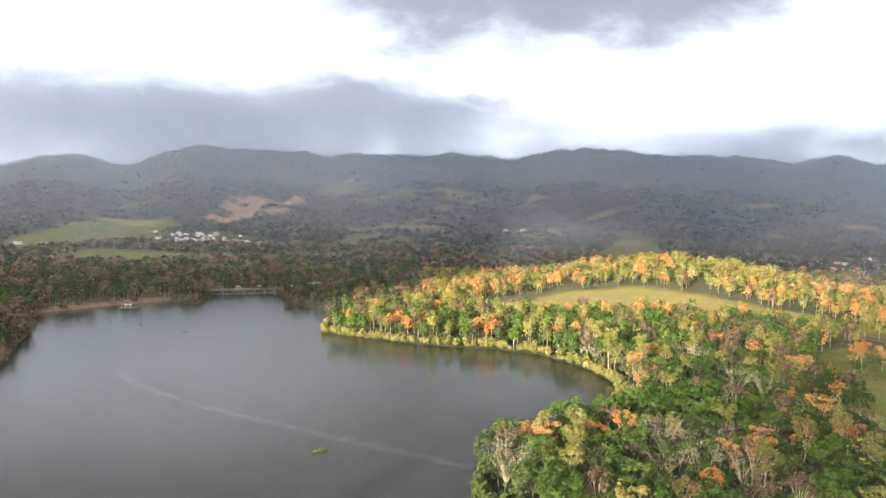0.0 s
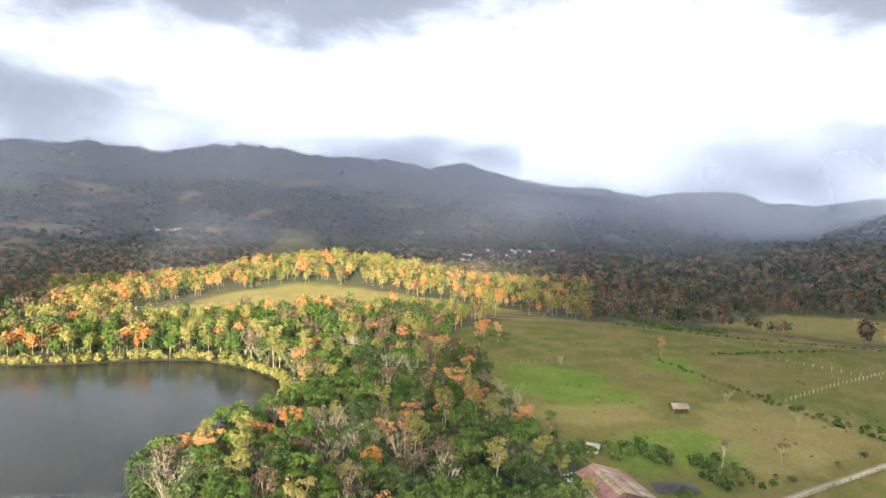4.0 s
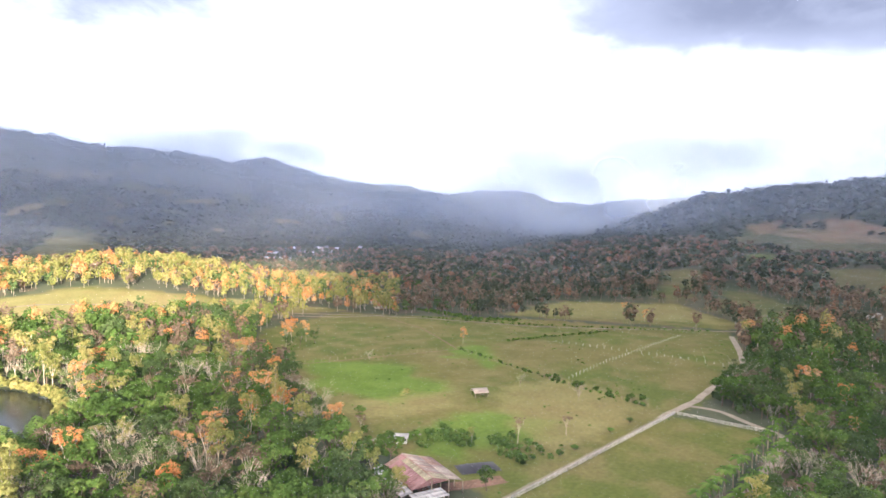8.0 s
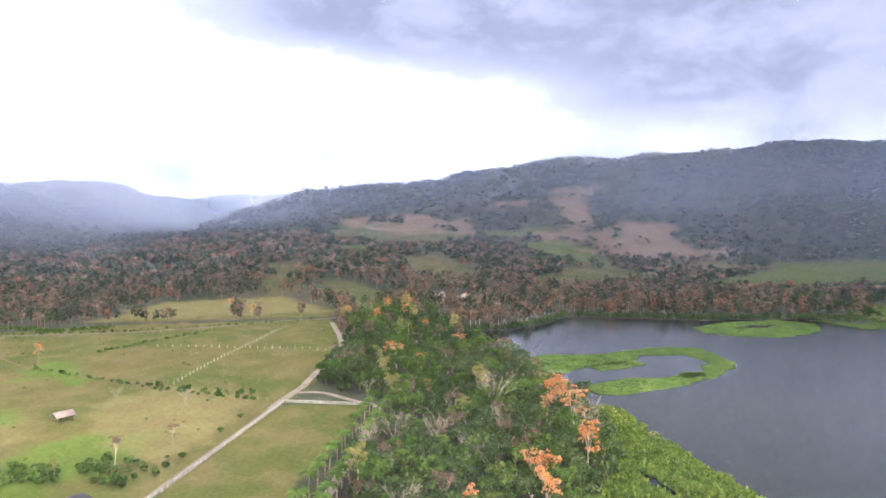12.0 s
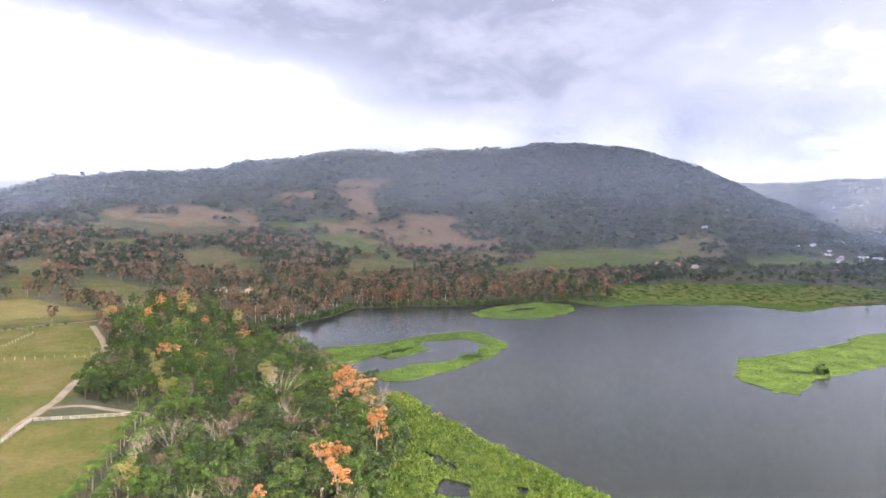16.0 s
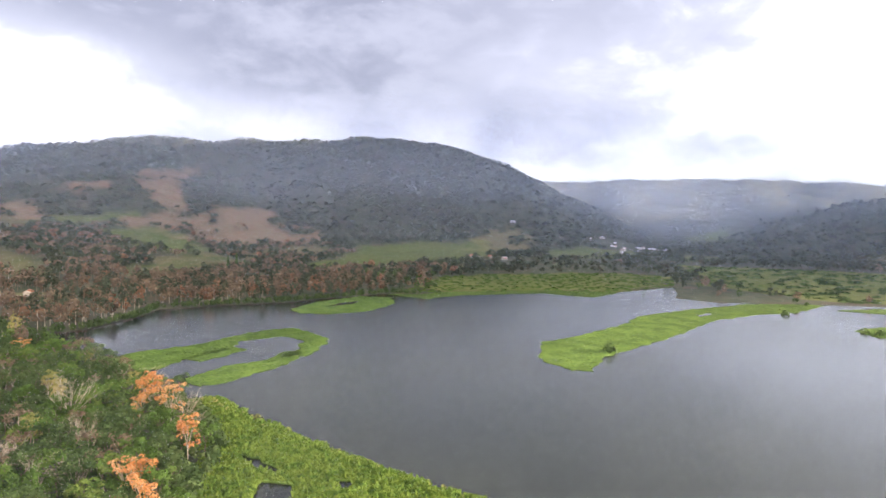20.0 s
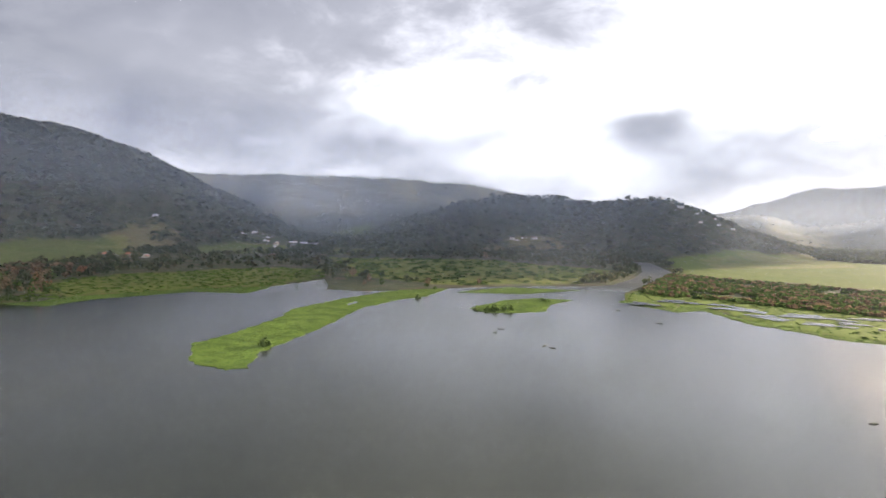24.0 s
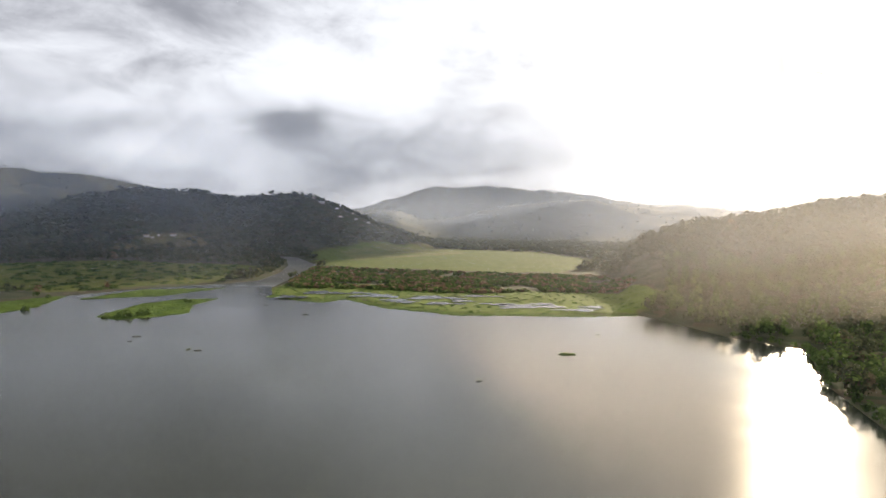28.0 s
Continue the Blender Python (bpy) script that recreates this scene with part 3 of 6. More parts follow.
LUSH = (area((150, 215), (185, 250), (215, 215), (195, 175), (165, 178)), area((140, 128), (152, 146), (176, 152), (196, 128), (178, 110), (160, 112)), area((228, 175), (250, 215), (285, 235), (262, 190)))
MARSH = area((163, -643), (148, -593), (96, -551), (97, -598), (74, -587), (35, -527), (-23, -488), (-117, -488), (-169, -496), (-215, -560), (-190, -640), (-60, -670), (60, -700), (150, -720))


def covers(x, y, soft=6.0):
    def soft_in(polys, edge):
        best = np.zeros(x.shape)
        for p in polys:
            k = np.where(inside(p, x, y), 1, -1) * gap(p, x, y) + edge * (1.1 * rough(x, y, edge * 9) + 0.5 * rough(x, y, edge * 3))
            best = np.maximum(best, smooth(0.5 + k / (1.2 * edge)))
        return best
    d = np.hypot(x, y)
    worn = smooth(0.85 + 0.9 * rough(x + 90, y, 210) + 0.5 * rough(x, y + 60, 70))
    greens, shore_greens, marsh = soft_in(FAR_PASTURES, 12), soft_in(SHORE_GREENS, 14), soft_in((MARSH,), 6)
    grass = np.max((soft_in(PASTURES, soft * 0.3), greens * 0.68, shore_greens, marsh, soft_in(CROPS, 14) * 0.55), axis=0)
    lush = np.max((soft_in(LUSH, 8), marsh, shore_greens * 0.45, soft_in(SHORE_GREENS[1:2], 14) * 0.8, greens * np.where(x > 700, 0.6, 0.25)), axis=0)
    # the knoll clearing is paled with dry grass to carry its sunlight
    dry = np.max((soft_in(DRY_SUNNY[:-1], 6) * 0.5, soft_in(DRY_SUNNY[-1:], 10) * (0.7 + 0.3 * rough(x, y, 120)), soft_in(FAR_DRY, 14) * 0.45 * worn), axis=0)
    bare = soft_in(FAR_BARE, 16) * np.where(x > 800, 0.62, 0.95) * worn
    # small clearings on the northern hills
    hills = smooth((d - 1300) / 500) * np.where(y < 700, 0, 1) * smooth((2900 - d) / 600)
    grass = np.maximum(grass, hills * smooth((rough(x, y, 420) - 0.5) * 4) * 0.6)
    dry = np.maximum(dry, hills * smooth((rough(x + 777, y - 333, 380) - 0.5) * 4) * 0.6)
    return grass, dry, bare, lush


def woods(x, y):
    """Where trees may stand: 1 in woods, 0 in the open."""
    g, d, b, _ = covers(x, y)
    return 1 - np.clip(np.maximum(np.maximum(g, d), b), 0, 1)


def mesh_from(name, verts, faces, material, smooth_faces=False):
    """verts n x 3, faces m x 3 or m x 4 as arrays."""
    me = bpy.data.meshes.new(name)
    verts, faces = np.asarray(verts, np.float32), np.asarray(faces, np.int32)
    k = faces.shape[1]
    me.vertices.add(len(verts))
    me.vertices.foreach_set("co", verts.ravel())
    me.loops.add(faces.size)
    me.loops.foreach_set("vertex_index", faces.ravel())
    me.polygons.add(len(faces))
    me.polygons.foreach_set("loop_start", np.arange(0, faces.size, k, dtype=np.int32))
    if smooth_faces:
        me.polygons.foreach_set("use_smooth", np.ones(len(faces), bool))
    me.update(calc_edges=True)
    me.materials.append(material)
    return me


def build_ground():
    radii = np.concatenate((np.linspace(0, 130, 14)[:-1], 130 * 1.0155 ** np.arange(238)))
    radii = radii[radii < 4960]
    n_a = 760
    ang = np.linspace(0, 2 * math.pi, n_a, endpoint=False)
    rr, aa = np.meshgrid(radii, ang, indexing="ij")
    x, y = rr * np.sin(aa), rr * np.cos(aa)
    z = height(x, y)
    verts = np.stack((x, y, z), -1).reshape(-1, 3)
    i, j = np.meshgrid(np.arange(len(radii) - 1), np.arange(n_a), indexing="ij")
    j2 = (j + 1) % n_a
    faces = np.stack((i * n_a + j, i * n_a + j2, (i + 1) * n_a + j2, (i + 1) * n_a + j), -1).reshape(-1, 4)
    me = mesh_from("ground", verts, faces[:, ::-1], GROUND, True)
    g, d, b, lush = covers(x, y)
    col = np.stack((g, d, b, lush), -1).reshape(-1, 4).astype(np.float32)
    me.color_attributes.new("cover", "FLOAT_COLOR", "POINT").data.foreach_set("color", col.ravel())
    return tagged(new("ground", me), "green pastures, woodland floor and hazy wooded hills round a lake", "ground", kind="structure")


build_ground()
wx, wy = np.meshgrid(np.linspace(-320, 620, 20), np.linspace(-1300, 620, 40), indexing="ij")
wi, wj = np.meshgrid(np.arange(19), np.arange(39), indexing="ij")
water_mesh = mesh_from("water", np.stack((wx, wy, wx * 0), -1).reshape(-1, 3),
                       np.stack((wi * 40 + wj, (wi + 1) * 40 + wj, (wi + 1) * 40 + wj + 1, wi * 40 + wj + 1), -1).reshape(-1, 4), WATER)
tagged(new("water", water_mesh), "calm grey lake water with faint ripples reflecting the cloudy sky", "lake", kind="structure")


def build_shade_cloud():
    """An unseen cloud sheet added overhead: the sun slips in under its edge, and the hills beyond lie in its shade."""
    away = Vector((-SUN_DIR.x, -SUN_DIR.y, 0)).normalized()
    side = Vector((away.y, -away.x, 0))
    n_s, n_p = 50, 110
    p = np.linspace(-3200, 320, n_p)
    edge = np.interp(p, (-3200, -330, -280, 320), (-765, -765, -585, -575)) + 12 * np.sin(p / 130.0) + 7 * np.sin(p / 47.0 + 1)
    verts = []
    for layer in (0, 1):
        for k in range(n_s):
            for q in range(n_p):
                s = edge[q] + (1000 - edge[q]) * k / (n_s - 1)
                bulge = 60 * math.sin(math.pi * min(1, k / 9.0) / 2) if layer else 0
                h = 800 + 0.8 * s + layer * (4 + bulge) + (5 * math.sin(s / 60 + q) if 0 < k else 0)
                v = away * s + side * p[q]
                verts.append((v.x, v.y, h))
    verts = np.array(verts)
    i, j = np.meshgrid(np.arange(n_s - 1), np.arange(n_p - 1), indexing="ij")
    low = np.stack((i * n_p + j, i * n_p + j + 1, (i + 1) * n_p + j + 1, (i + 1) * n_p + j), -1).reshape(-1, 4)
    rim = np.arange(n_p - 1)
    t = n_s * n_p
    rim = np.stack((rim, rim + 1, rim + 1 + t, rim + t), -1)
    me = mesh_from("cloud", verts, np.concatenate((low, low[:, ::-1] + t, rim)), SHADE_CLOUD, True)
    tagged(new("cloud", me), "unseen cloud sheet added overhead to shade the hills", "cloud", kind="structure")


build_shade_cloud()


def build_shade_bank():
    """A far bank of cloud added beside the sun: its outline is set to keep the eastern valley in shade, while the
    peninsula stays sunlit.
    """
    away = Vector((-SUN_DIR.x, -SUN_DIR.y, 0)).normalized()
    side = Vector((away.y, -away.x, 0))
    p = np.concatenate((np.linspace(-50, 700, 66), np.linspace(700, 3100, 70)[1:]))
    crown = np.interp(p, (-50, 45, 110, 330, 1400, 2200, 2700, 3100), (1150, 1174, 1300, 2050, 2050, 1520, 1150, 860)) + 12 * np.sin(p / 70.0)
    foot = np.interp(p, (-75, -45, 20, 110, 270, 340, 600, 760, 3100), (1118, 1090, 1084, 1082, 1082, 1074, 1000, 800, 790)) + 5 * np.sin(p / 31.0) + 8 * np.sin(p / 83.0 + 1)
    rows = []
    for k, (f, depth) in enumerate(((0.0, 0), (0.03, -110), (0.2, -240), (0.6, -260), (1.0, -60), (0.6, 240), (0.2, 220), (0.03, 100))):
        z = foot + (crown - foot) * f
        swell = 30 * np.sin(p / 57.0 + k * 2) * (0 < f < 1)
        s = -5000 + (depth + swell) * np.clip((crown - foot) / 450, 0.03, 1)
        rows.append(np.stack((away.x * s + side.x * p, away.y * s + side.y * p, z), -1))
    verts = np.concatenate(rows)
    n, m = len(p), len(rows)
    i, j = np.meshgrid(np.arange(n - 1), np.arange(m), indexing="ij")
    f = np.stack((j * n + i, j * n + i + 1, (j + 1) % m * n + i + 1, (j + 1) % m * n + i), -1).reshape(-1, 4)
    tagged(new("cloud", mesh_from("cloud", verts, f, THIN_CLOUD, True)), "cloud bank added beside the low sun, shaped to shade the valley", "cloud", kind="structure")


build_shade_bank()


def build_haze(radius, top, by_bearing, label, material=HAZE_VEIL):
    """A see-through curtain added round the lake to stand in for haze; it thins out upwards and where it meets the
    ground.
    """
    bearings = np.arange(by_bearing[0][0], by_bearing[0][-1] + 1, 2.0)
    levels = np.concatenate((np.linspace(0, 0.3, 10), np.linspace(0.3, 1, 12)[1:])) * top
    bb, zz = np.meshgrid(bearings, levels, indexing="ij")
    rr = radius * (1 + 0.05 * np.sin(np.radians(bb) * 7 + radius) + 0.03 * np.sin(np.radians(bb) * 17))
    x, y = rr * np.sin(np.radians(bb)), rr * np.cos(np.radians(bb))
    over = zz - height(x, y)
    n, m = bb.shape
    i, j = np.meshgrid(np.arange(n - 1), np.arange(m - 1), indexing="ij")
    f = np.stack((i * m + j, (i + 1) * m + j, (i + 1) * m + j + 1, i * m + j + 1), -1).reshape(-1, 4)
    me = mesh_from("haze", np.stack((x, y, zz), -1).reshape(-1, 3), f, material, True)
    dense = np.interp(bb, *by_bearing) * smooth((top - zz) / (0.5 * top)) * smooth((over + 6) / 45) * (0.65 + 0.35 * smooth(zz / 110))
    me.attributes.new("veil", "FLOAT", "POINT").data.foreach_set("value", dense.astype(np.float32).ravel())
    tagged(new("haze", me), label, "mist", kind="stuff")


HAZE_AT = (-62, -4, 10, 24, 36, 44, 56, 68, 80, 125, 136, 160, 180, 186, 200, 232)
# near sheet, added only to lift the darks
build_haze(100, 115, ((-62, 20, 50, 110, 150, 232), (0.004, 0.008, 0.02, 0.018, 0.006, 0.005)), "faint see-through veil added to lift the dark tones")
# added warm-toned sheet in place of the sun's glare
build_haze(440, 130, ((182, 190, 200, 210, 232), (0.0, 0.03, 0.14, 0.26, 0.3)), "warm haze veil standing in for sun glare before the headland", GLOW_VEIL)
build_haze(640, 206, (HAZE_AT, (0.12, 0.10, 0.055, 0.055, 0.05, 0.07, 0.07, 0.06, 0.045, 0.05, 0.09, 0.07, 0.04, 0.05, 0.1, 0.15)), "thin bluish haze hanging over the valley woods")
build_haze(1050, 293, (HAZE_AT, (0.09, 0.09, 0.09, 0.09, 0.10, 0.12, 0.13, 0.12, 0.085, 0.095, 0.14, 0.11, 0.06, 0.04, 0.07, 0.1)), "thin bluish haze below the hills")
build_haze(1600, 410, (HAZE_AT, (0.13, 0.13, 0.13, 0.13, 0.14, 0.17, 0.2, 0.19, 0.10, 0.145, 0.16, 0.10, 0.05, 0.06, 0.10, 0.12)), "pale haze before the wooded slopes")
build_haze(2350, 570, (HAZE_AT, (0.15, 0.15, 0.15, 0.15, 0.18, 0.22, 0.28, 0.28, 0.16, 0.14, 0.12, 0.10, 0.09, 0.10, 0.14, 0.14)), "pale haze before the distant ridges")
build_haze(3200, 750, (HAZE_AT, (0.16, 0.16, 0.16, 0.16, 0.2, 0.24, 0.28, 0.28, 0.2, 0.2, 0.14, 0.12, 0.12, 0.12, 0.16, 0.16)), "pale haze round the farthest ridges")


# ---- helpers for things ----
def part(name, me, parent, label="", at=None):
    ob = new(name, me)
    ob.parent = parent
    if at is not None:
        ob.matrix_basis = at
    if label:
        ob["label"] = label
    return ob


def thing(name, label, category, at=None, group="", kind=""):
    ob = new(name)
    if at is not None:
        ob.matrix_basis = at
    return tagged(ob, label, category, group, kind)


def ground_at(x, y):
    return float(height(np.array([x], float), np.array([y], float))[0])


def box_arrays(x0, y0, z0, x1, y1, z1):
    v = np.array([(x0, y0, z0), (x1, y0, z0), (x1, y1, z0), (x0, y1, z0), (x0, y0, z1), (x1, y0, z1), (x1, y1, z1), (x0, y1, z1)], float)
    f = np.array([(3, 2, 1, 0), (4, 5, 6, 7), (0, 1, 5, 4), (1, 2, 6, 5), (2, 3, 7, 6), (3, 0, 4, 7)])
    return v, f


def merged(items):
    vs, fs, n = [], [], 0
    for v, f in items:
        vs.append(v), fs.append(f + n)
        n += len(v)
    return np.concatenate(vs), np.concatenate(fs)


def box_mesh(name, material, x0, y0, z0, x1, y1, z1, bevel=0.0):
    v, f = box_arrays(x0, y0, z0, x1, y1, z1)
    me = mesh_from(name, v, f, material)
    if bevel:
        bm = bmesh.new()
        bm.from_mesh(me)
        bmesh.ops.bevel(bm, geom=bm.edges[:], offset=bevel, segments=1, affect="EDGES")
        bm.to_mesh(me)
        bm.free()
    return me


def tube(a, b, ra, rb, n=4):
    """One tapered stretch of a limb."""
    a, b = np.asarray(a, float), np.asarray(b, float)
    d = (b - a) / max(1e-6, np.linalg.norm(b - a))
    u = np.cross(d, (0.3, 0.9, 0.2))
    u /= np.linalg.norm(u)
    w2 = np.cross(d, u)
    k = np.arange(n) * 2 * math.pi / n
    ring = np.cos(k)[:, None] * u + np.sin(k)[:, None] * w2
    v = np.concatenate((a + ring * ra, b + ring * rb))
    i = np.arange(n)
    f = np.stack((i, (i + 1) % n, (i + 1) % n + n, i + n), -1)
    return v, f


def leaves(rng, centre, radii, count, size, droop=0.25):
    """Leaf sprays on the outside of a clump, facing outwards."""
    d = rng.normal(size=(count, 3))
    d /= np.linalg.norm(d, axis=1, keepdims=True)
    d[:, 2] = np.where(d[:, 2] < -0.12, -d[:, 2], d[:, 2])
    c = np.asarray(centre) + d * np.asarray(radii) * rng.uniform(0.8, 1.05, (count, 1))
    nrm = d + rng.normal(size=(count, 3)) * 0.32 + (0, 0, droop)
    nrm /= np.linalg.norm(nrm, axis=1, keepdims=True)
    u = np.cross(nrm, rng.normal(size=(count, 3)))
    u /= np.linalg.norm(u, axis=1, keepdims=True)
    v = np.cross(nrm, u)
    s = size * rng.uniform(0.6, 1.25, (count, 1))
    u, v = u * s, v * s * 0.7
    quad = np.stack((c - u, c - v * 0.9, c + u * 1.1, c + v), 1).reshape(-1, 3)
    return quad, np.arange(count * 4).reshape(-1, 4)


def skeleton_of(rng, tall, fork, spread, limbs, girth, twigs=2, lift=1.0):
    """Trunk, limbs and twigs of a tree; and where its twigs end."""
    bits, tips = [], []
    lean = rng.normal(size=2) * 0.02 * tall
    top = np.array((lean[0], lean[1], fork * tall))
    bits.append(tube((0, 0, -0.6), top * (0.5, 0.5, 0.5), girth, girth * 0.8, 6))
    bits.append(tube(top * 0.5, top, girth * 0.8, girth * 0.62, 6))
    turn = rng.uniform(0, 6.28)
    for i in range(limbs):
        a = turn + i * 2.4 + rng.normal() * 0.3
        out = spread * rng.uniform(0.45, 1.0)
        rise = tall * (1 - fork) * rng.uniform(0.55, 0.95) * lift
        start = top * (1 - 0.22 * rng.random())
        mid = start + (math.cos(a) * out * 0.45, math.sin(a) * out * 0.45, rise * 0.55)
        end = start + (math.cos(a) * out, math.sin(a) * out, rise)
        bits.append(tube(start, mid, girth * 0.42, girth * 0.28))
        bits.append(tube(mid, end, girth * 0.28, girth * 0.13))
        tips.append(end)
        for k in range(twigs):
            b = a + rng.normal() * 0.8
            base = mid + (end - mid) * rng.uniform(0.1, 0.8)
            tip = base + (math.cos(b) * out * 0.42, math.sin(b) * out * 0.42, rise * rng.uniform(0.15, 0.45))
            bits.append(tube(base, tip, girth * 0.17, girth * 0.07))
            tips.append(tip)
    return bits, tips


def tree_kind(name, rng, leaf, bark, tall, fork, spread, limbs, girth, clump, per, size, twigs=2, label="", fill=0.9, extra=12):
    """A tree with trunk and crown, standing at the origin out of sight below ground until it is copied."""
    bits, tips = skeleton_of(rng, tall, fork, spread, limbs, girth, twigs)
    trunk = mesh_from("trunk", *merged(bits), bark)
    made = thing(name, label, "tree")
    part("trunk", trunk, made)
    if leaf:
        got = []
        centres = [(tip + (0, 0, -0.1), 1.0) for tip in tips if rng.random() < fill]
        low = max(0.25, fork - 0.12)
        for _ in range(int(extra)):
            d = rng.normal(size=3)
            d /= np.linalg.norm(d)
            mid = tall * (low + 1.0) / 2
            centres.append((d * (spread * 0.8, spread * 0.8, tall * (1 - low) * 0.46) * rng.uniform(0.75, 1.0) + (0, 0, mid), 0.95))
        for c, k in centres:
            r = clump * k * rng.uniform(0.7, 1.25)
            got.append(leaves(rng, c, (r, r, r * 0.78), max(6, int(per * (r / clump) ** 2)), size))
        part("crown", mesh_from("crown", *merged(got), leaf), made)
    return made


def bare_kind(name, rng, bark, tall, fork, spread, limbs, girth, label):
    """A leafless tree: limbs, boughs and fine pale twigs."""
    bits, tips = skeleton_of(rng, tall, fork, spread, limbs, girth, 3)
    fine = []
    for tip in tips:
        for k in range(4):
            d = rng.normal(size=3) * (0.9, 0.9, 0.4) + (0, 0, 0.9)
            d += np.array((tip[0], tip[1], 0)) * 0.12
            end = tip + d * rng.uniform(0.5, 1.1)
            fine.append(tube(tip - d * 0.25, end, girth * 0.13, girth * 0.05, 3))
    made = thing(name, label, "tree")
    part("trunk", mesh_from("trunk", *merged(bits + [(np.concatenate((v, v[-1:])), np.array([(0, 1, 4, 3), (1, 2, 5, 4), (2, 0, 3, 5)])) for v, f in fine]), bark), made)
    return made


# ---- roads and tracks ----
def ribbon(name, pts, wide, material, lift, label, category, step=4.0, kind="structure"):
    """A strip laid on the ground along a line, with worn, uneven edges."""
    pts = np.array(pts, float)
    run = [pts[0]]
    for a, b in zip(pts[:-1], pts[1:]):
        n = max(1, int(np.linalg.norm(b - a) / step))
        run += [a + (b - a) * k / n for k in range(1, n + 1)]
    run = np.array(run)
    for _ in range(2):
        run[1:-1] = (run[:-2] + 2 * run[1:-1] + run[2:]) / 4
    d = np.gradient(run, axis=0)
    d /= np.linalg.norm(d, axis=1, keepdims=True)
    side = np.stack((-d[:, 1], d[:, 0]), -1)
    k = np.arange(len(run))
    cols = []
    for f in (-1, -0.33, 0.33, 1):
        q = run + side * (wide / 2 * f * (1 + 0.12 * np.sin(k * 1.7 + f * 5) * (abs(f) == 1)))[:, None]
        cols.append(np.column_stack((q, height(q[:, 0], q[:, 1]) + lift)))
    n = len(run)
    v = np.concatenate(cols)
    i, j = np.meshgrid(np.arange(n - 1), np.arange(3), indexing="ij")
    f = np.stack((j * n + i, (j + 1) * n + i, (j + 1) * n + i + 1, j * n + i + 1), -1).reshape(-1, 4)
    return tagged(new(name, mesh_from(name, v, f[:, ::-1], material, True)), label, category, kind=kind)


ribbon("road", [(100, 92), (129, 91.6), (164, 91.4), (198, 91.2), (229, 91.2)], 1.5, ROAD, 0.25, "pale gravel farm lane beside a white fence", "road")
ribbon("road", [(220, 91), (238, 91), (252, 90), (268, 92), (335, 96.5), (373, 110), (422, 130)], 3.2, ROAD, 0.30, "pale gravel road along the wood's edge", "road")
ribbon("road", [(243, 90), (246, 78), (236, 66), (231, 52), (199, 49), (150, 47.5)], 2.8, ROAD, 0.35, "gravel avenue between rows of palms", "road")
ribbon("road", [(470, 118), (438, 138), (426, 160), (386, 200), (356, 240), (341, 276), (325, 313), (304, 350), (273, 379), (240, 410)], 3.0, DIRT, 0.3, "gravel road behind the pastures", "road")
ribbon("path", [(316, 342), (298, 345), (262, 372), (210, 440), (130, 500), (60, 505)], 2.4, DIRT, 0.25, "worn earth track across the sunlit meadow", "path")
ribbon("path", [(169, 254), (180, 249), (227, 233), (260, 222)], 0.8, EARTH, 0.2, "narrow trodden path along a pasture fence", "path")
ribbon("path", [(310, 344), (294, 284), (261, 224)], 0.9, EARTH, 0.2, "narrow trodden path across the pasture", "path")
ribbon("yard", [(114, 110), (126, 104), (136, 99)], 5, EARTH, 0.2, "bare brown earth yard in front of the barn", "yard")
ribbon("path", [(127, 147), (138, 147), (146, 140)], 1.6, ROAD, 0.2, "pale earth track beside the barn", "path")


# ---- fences ----
def fence(name, pts, spacing, tall, label, rails, material, post_wide=0.16, group="pasture fences"):
    made = thing(name, label, "fence", group=group)
    post = box_mesh("post", material, -post_wide / 2, -post_wide / 2, -0.4, post_wide / 2, post_wide / 2, tall, 0.02)
    pts = np.array(pts, float)
    for a, b in zip(pts[:-1], pts[1:]):
        n = max(1, round(float(np.linalg.norm(b - a)) / spacing))
        last = None
        for k in range(n + 1):
            x, y = a + (b - a) * k / n
            here = Vector((x, y, ground_at(x, y)))
            if last is None or k:
                part("post", post, made, at=Matrix.Translation(here))
            if last is not None:
                for h in rails:
                    d = here - last
                    v, f = box_arrays(0, -0.025, -0.05, d.length, 0.025, 0.05)
                    m = Matrix.Translation(last + Vector((0, 0, h))) @ d.to_track_quat("X", "Z").to_matrix().to_4x4()
                    part("rail", mesh_from("rail", v, f, material), made, at=m)
            last = here
    return made


fence("white_fence", [(122, 90.0), (229, 89.4)], 2.8, 1.35, "white painted post and rail fence along a farm lane", (0.3, 0.65, 1.0, 1.25), WHITE, 0.14)
fence("white_fence", [(229.4, 88.6), (230.5, 59)], 2.6, 1.35, "white painted post and rail fence at a pasture corner", (0.3, 0.65, 1.0, 1.25), WHITE, 0.14)
fence("post_fence", [(247, 145), (292, 150), (326, 151), (398, 154)], 4.0, 1.5, "row of whitewashed fence posts across a green pasture", (), WHITE, 0.13)
fence("post_fence", [(321, 198), (326, 151), (329, 118), (328, 100)], 4.2, 1.5, "row of pale fence posts crossing the pasture", (), WHITE, 0.12)
fence("wire_fence", [(261, 222), (254, 199), (243, 162), (237, 136), (231, 97)], 4.0, 1.3, "weathered wooden pasture fence posts", (), TIMBER, 0.16)
fence("wire_fence", [(169, 257), (180, 252), (227, 236), (260, 225)], 4.0, 1.3, "weathered wooden posts beside a trodden path", (), TIMBER, 0.16)
fence("wire_fence", [(432, 138), (421, 158), (381, 197), (350, 238), (336, 273), (319, 310), (299, 347)], 5.0, 1.3, "weathered wooden posts beside a gravel road", (), TIMBER, 0.16)


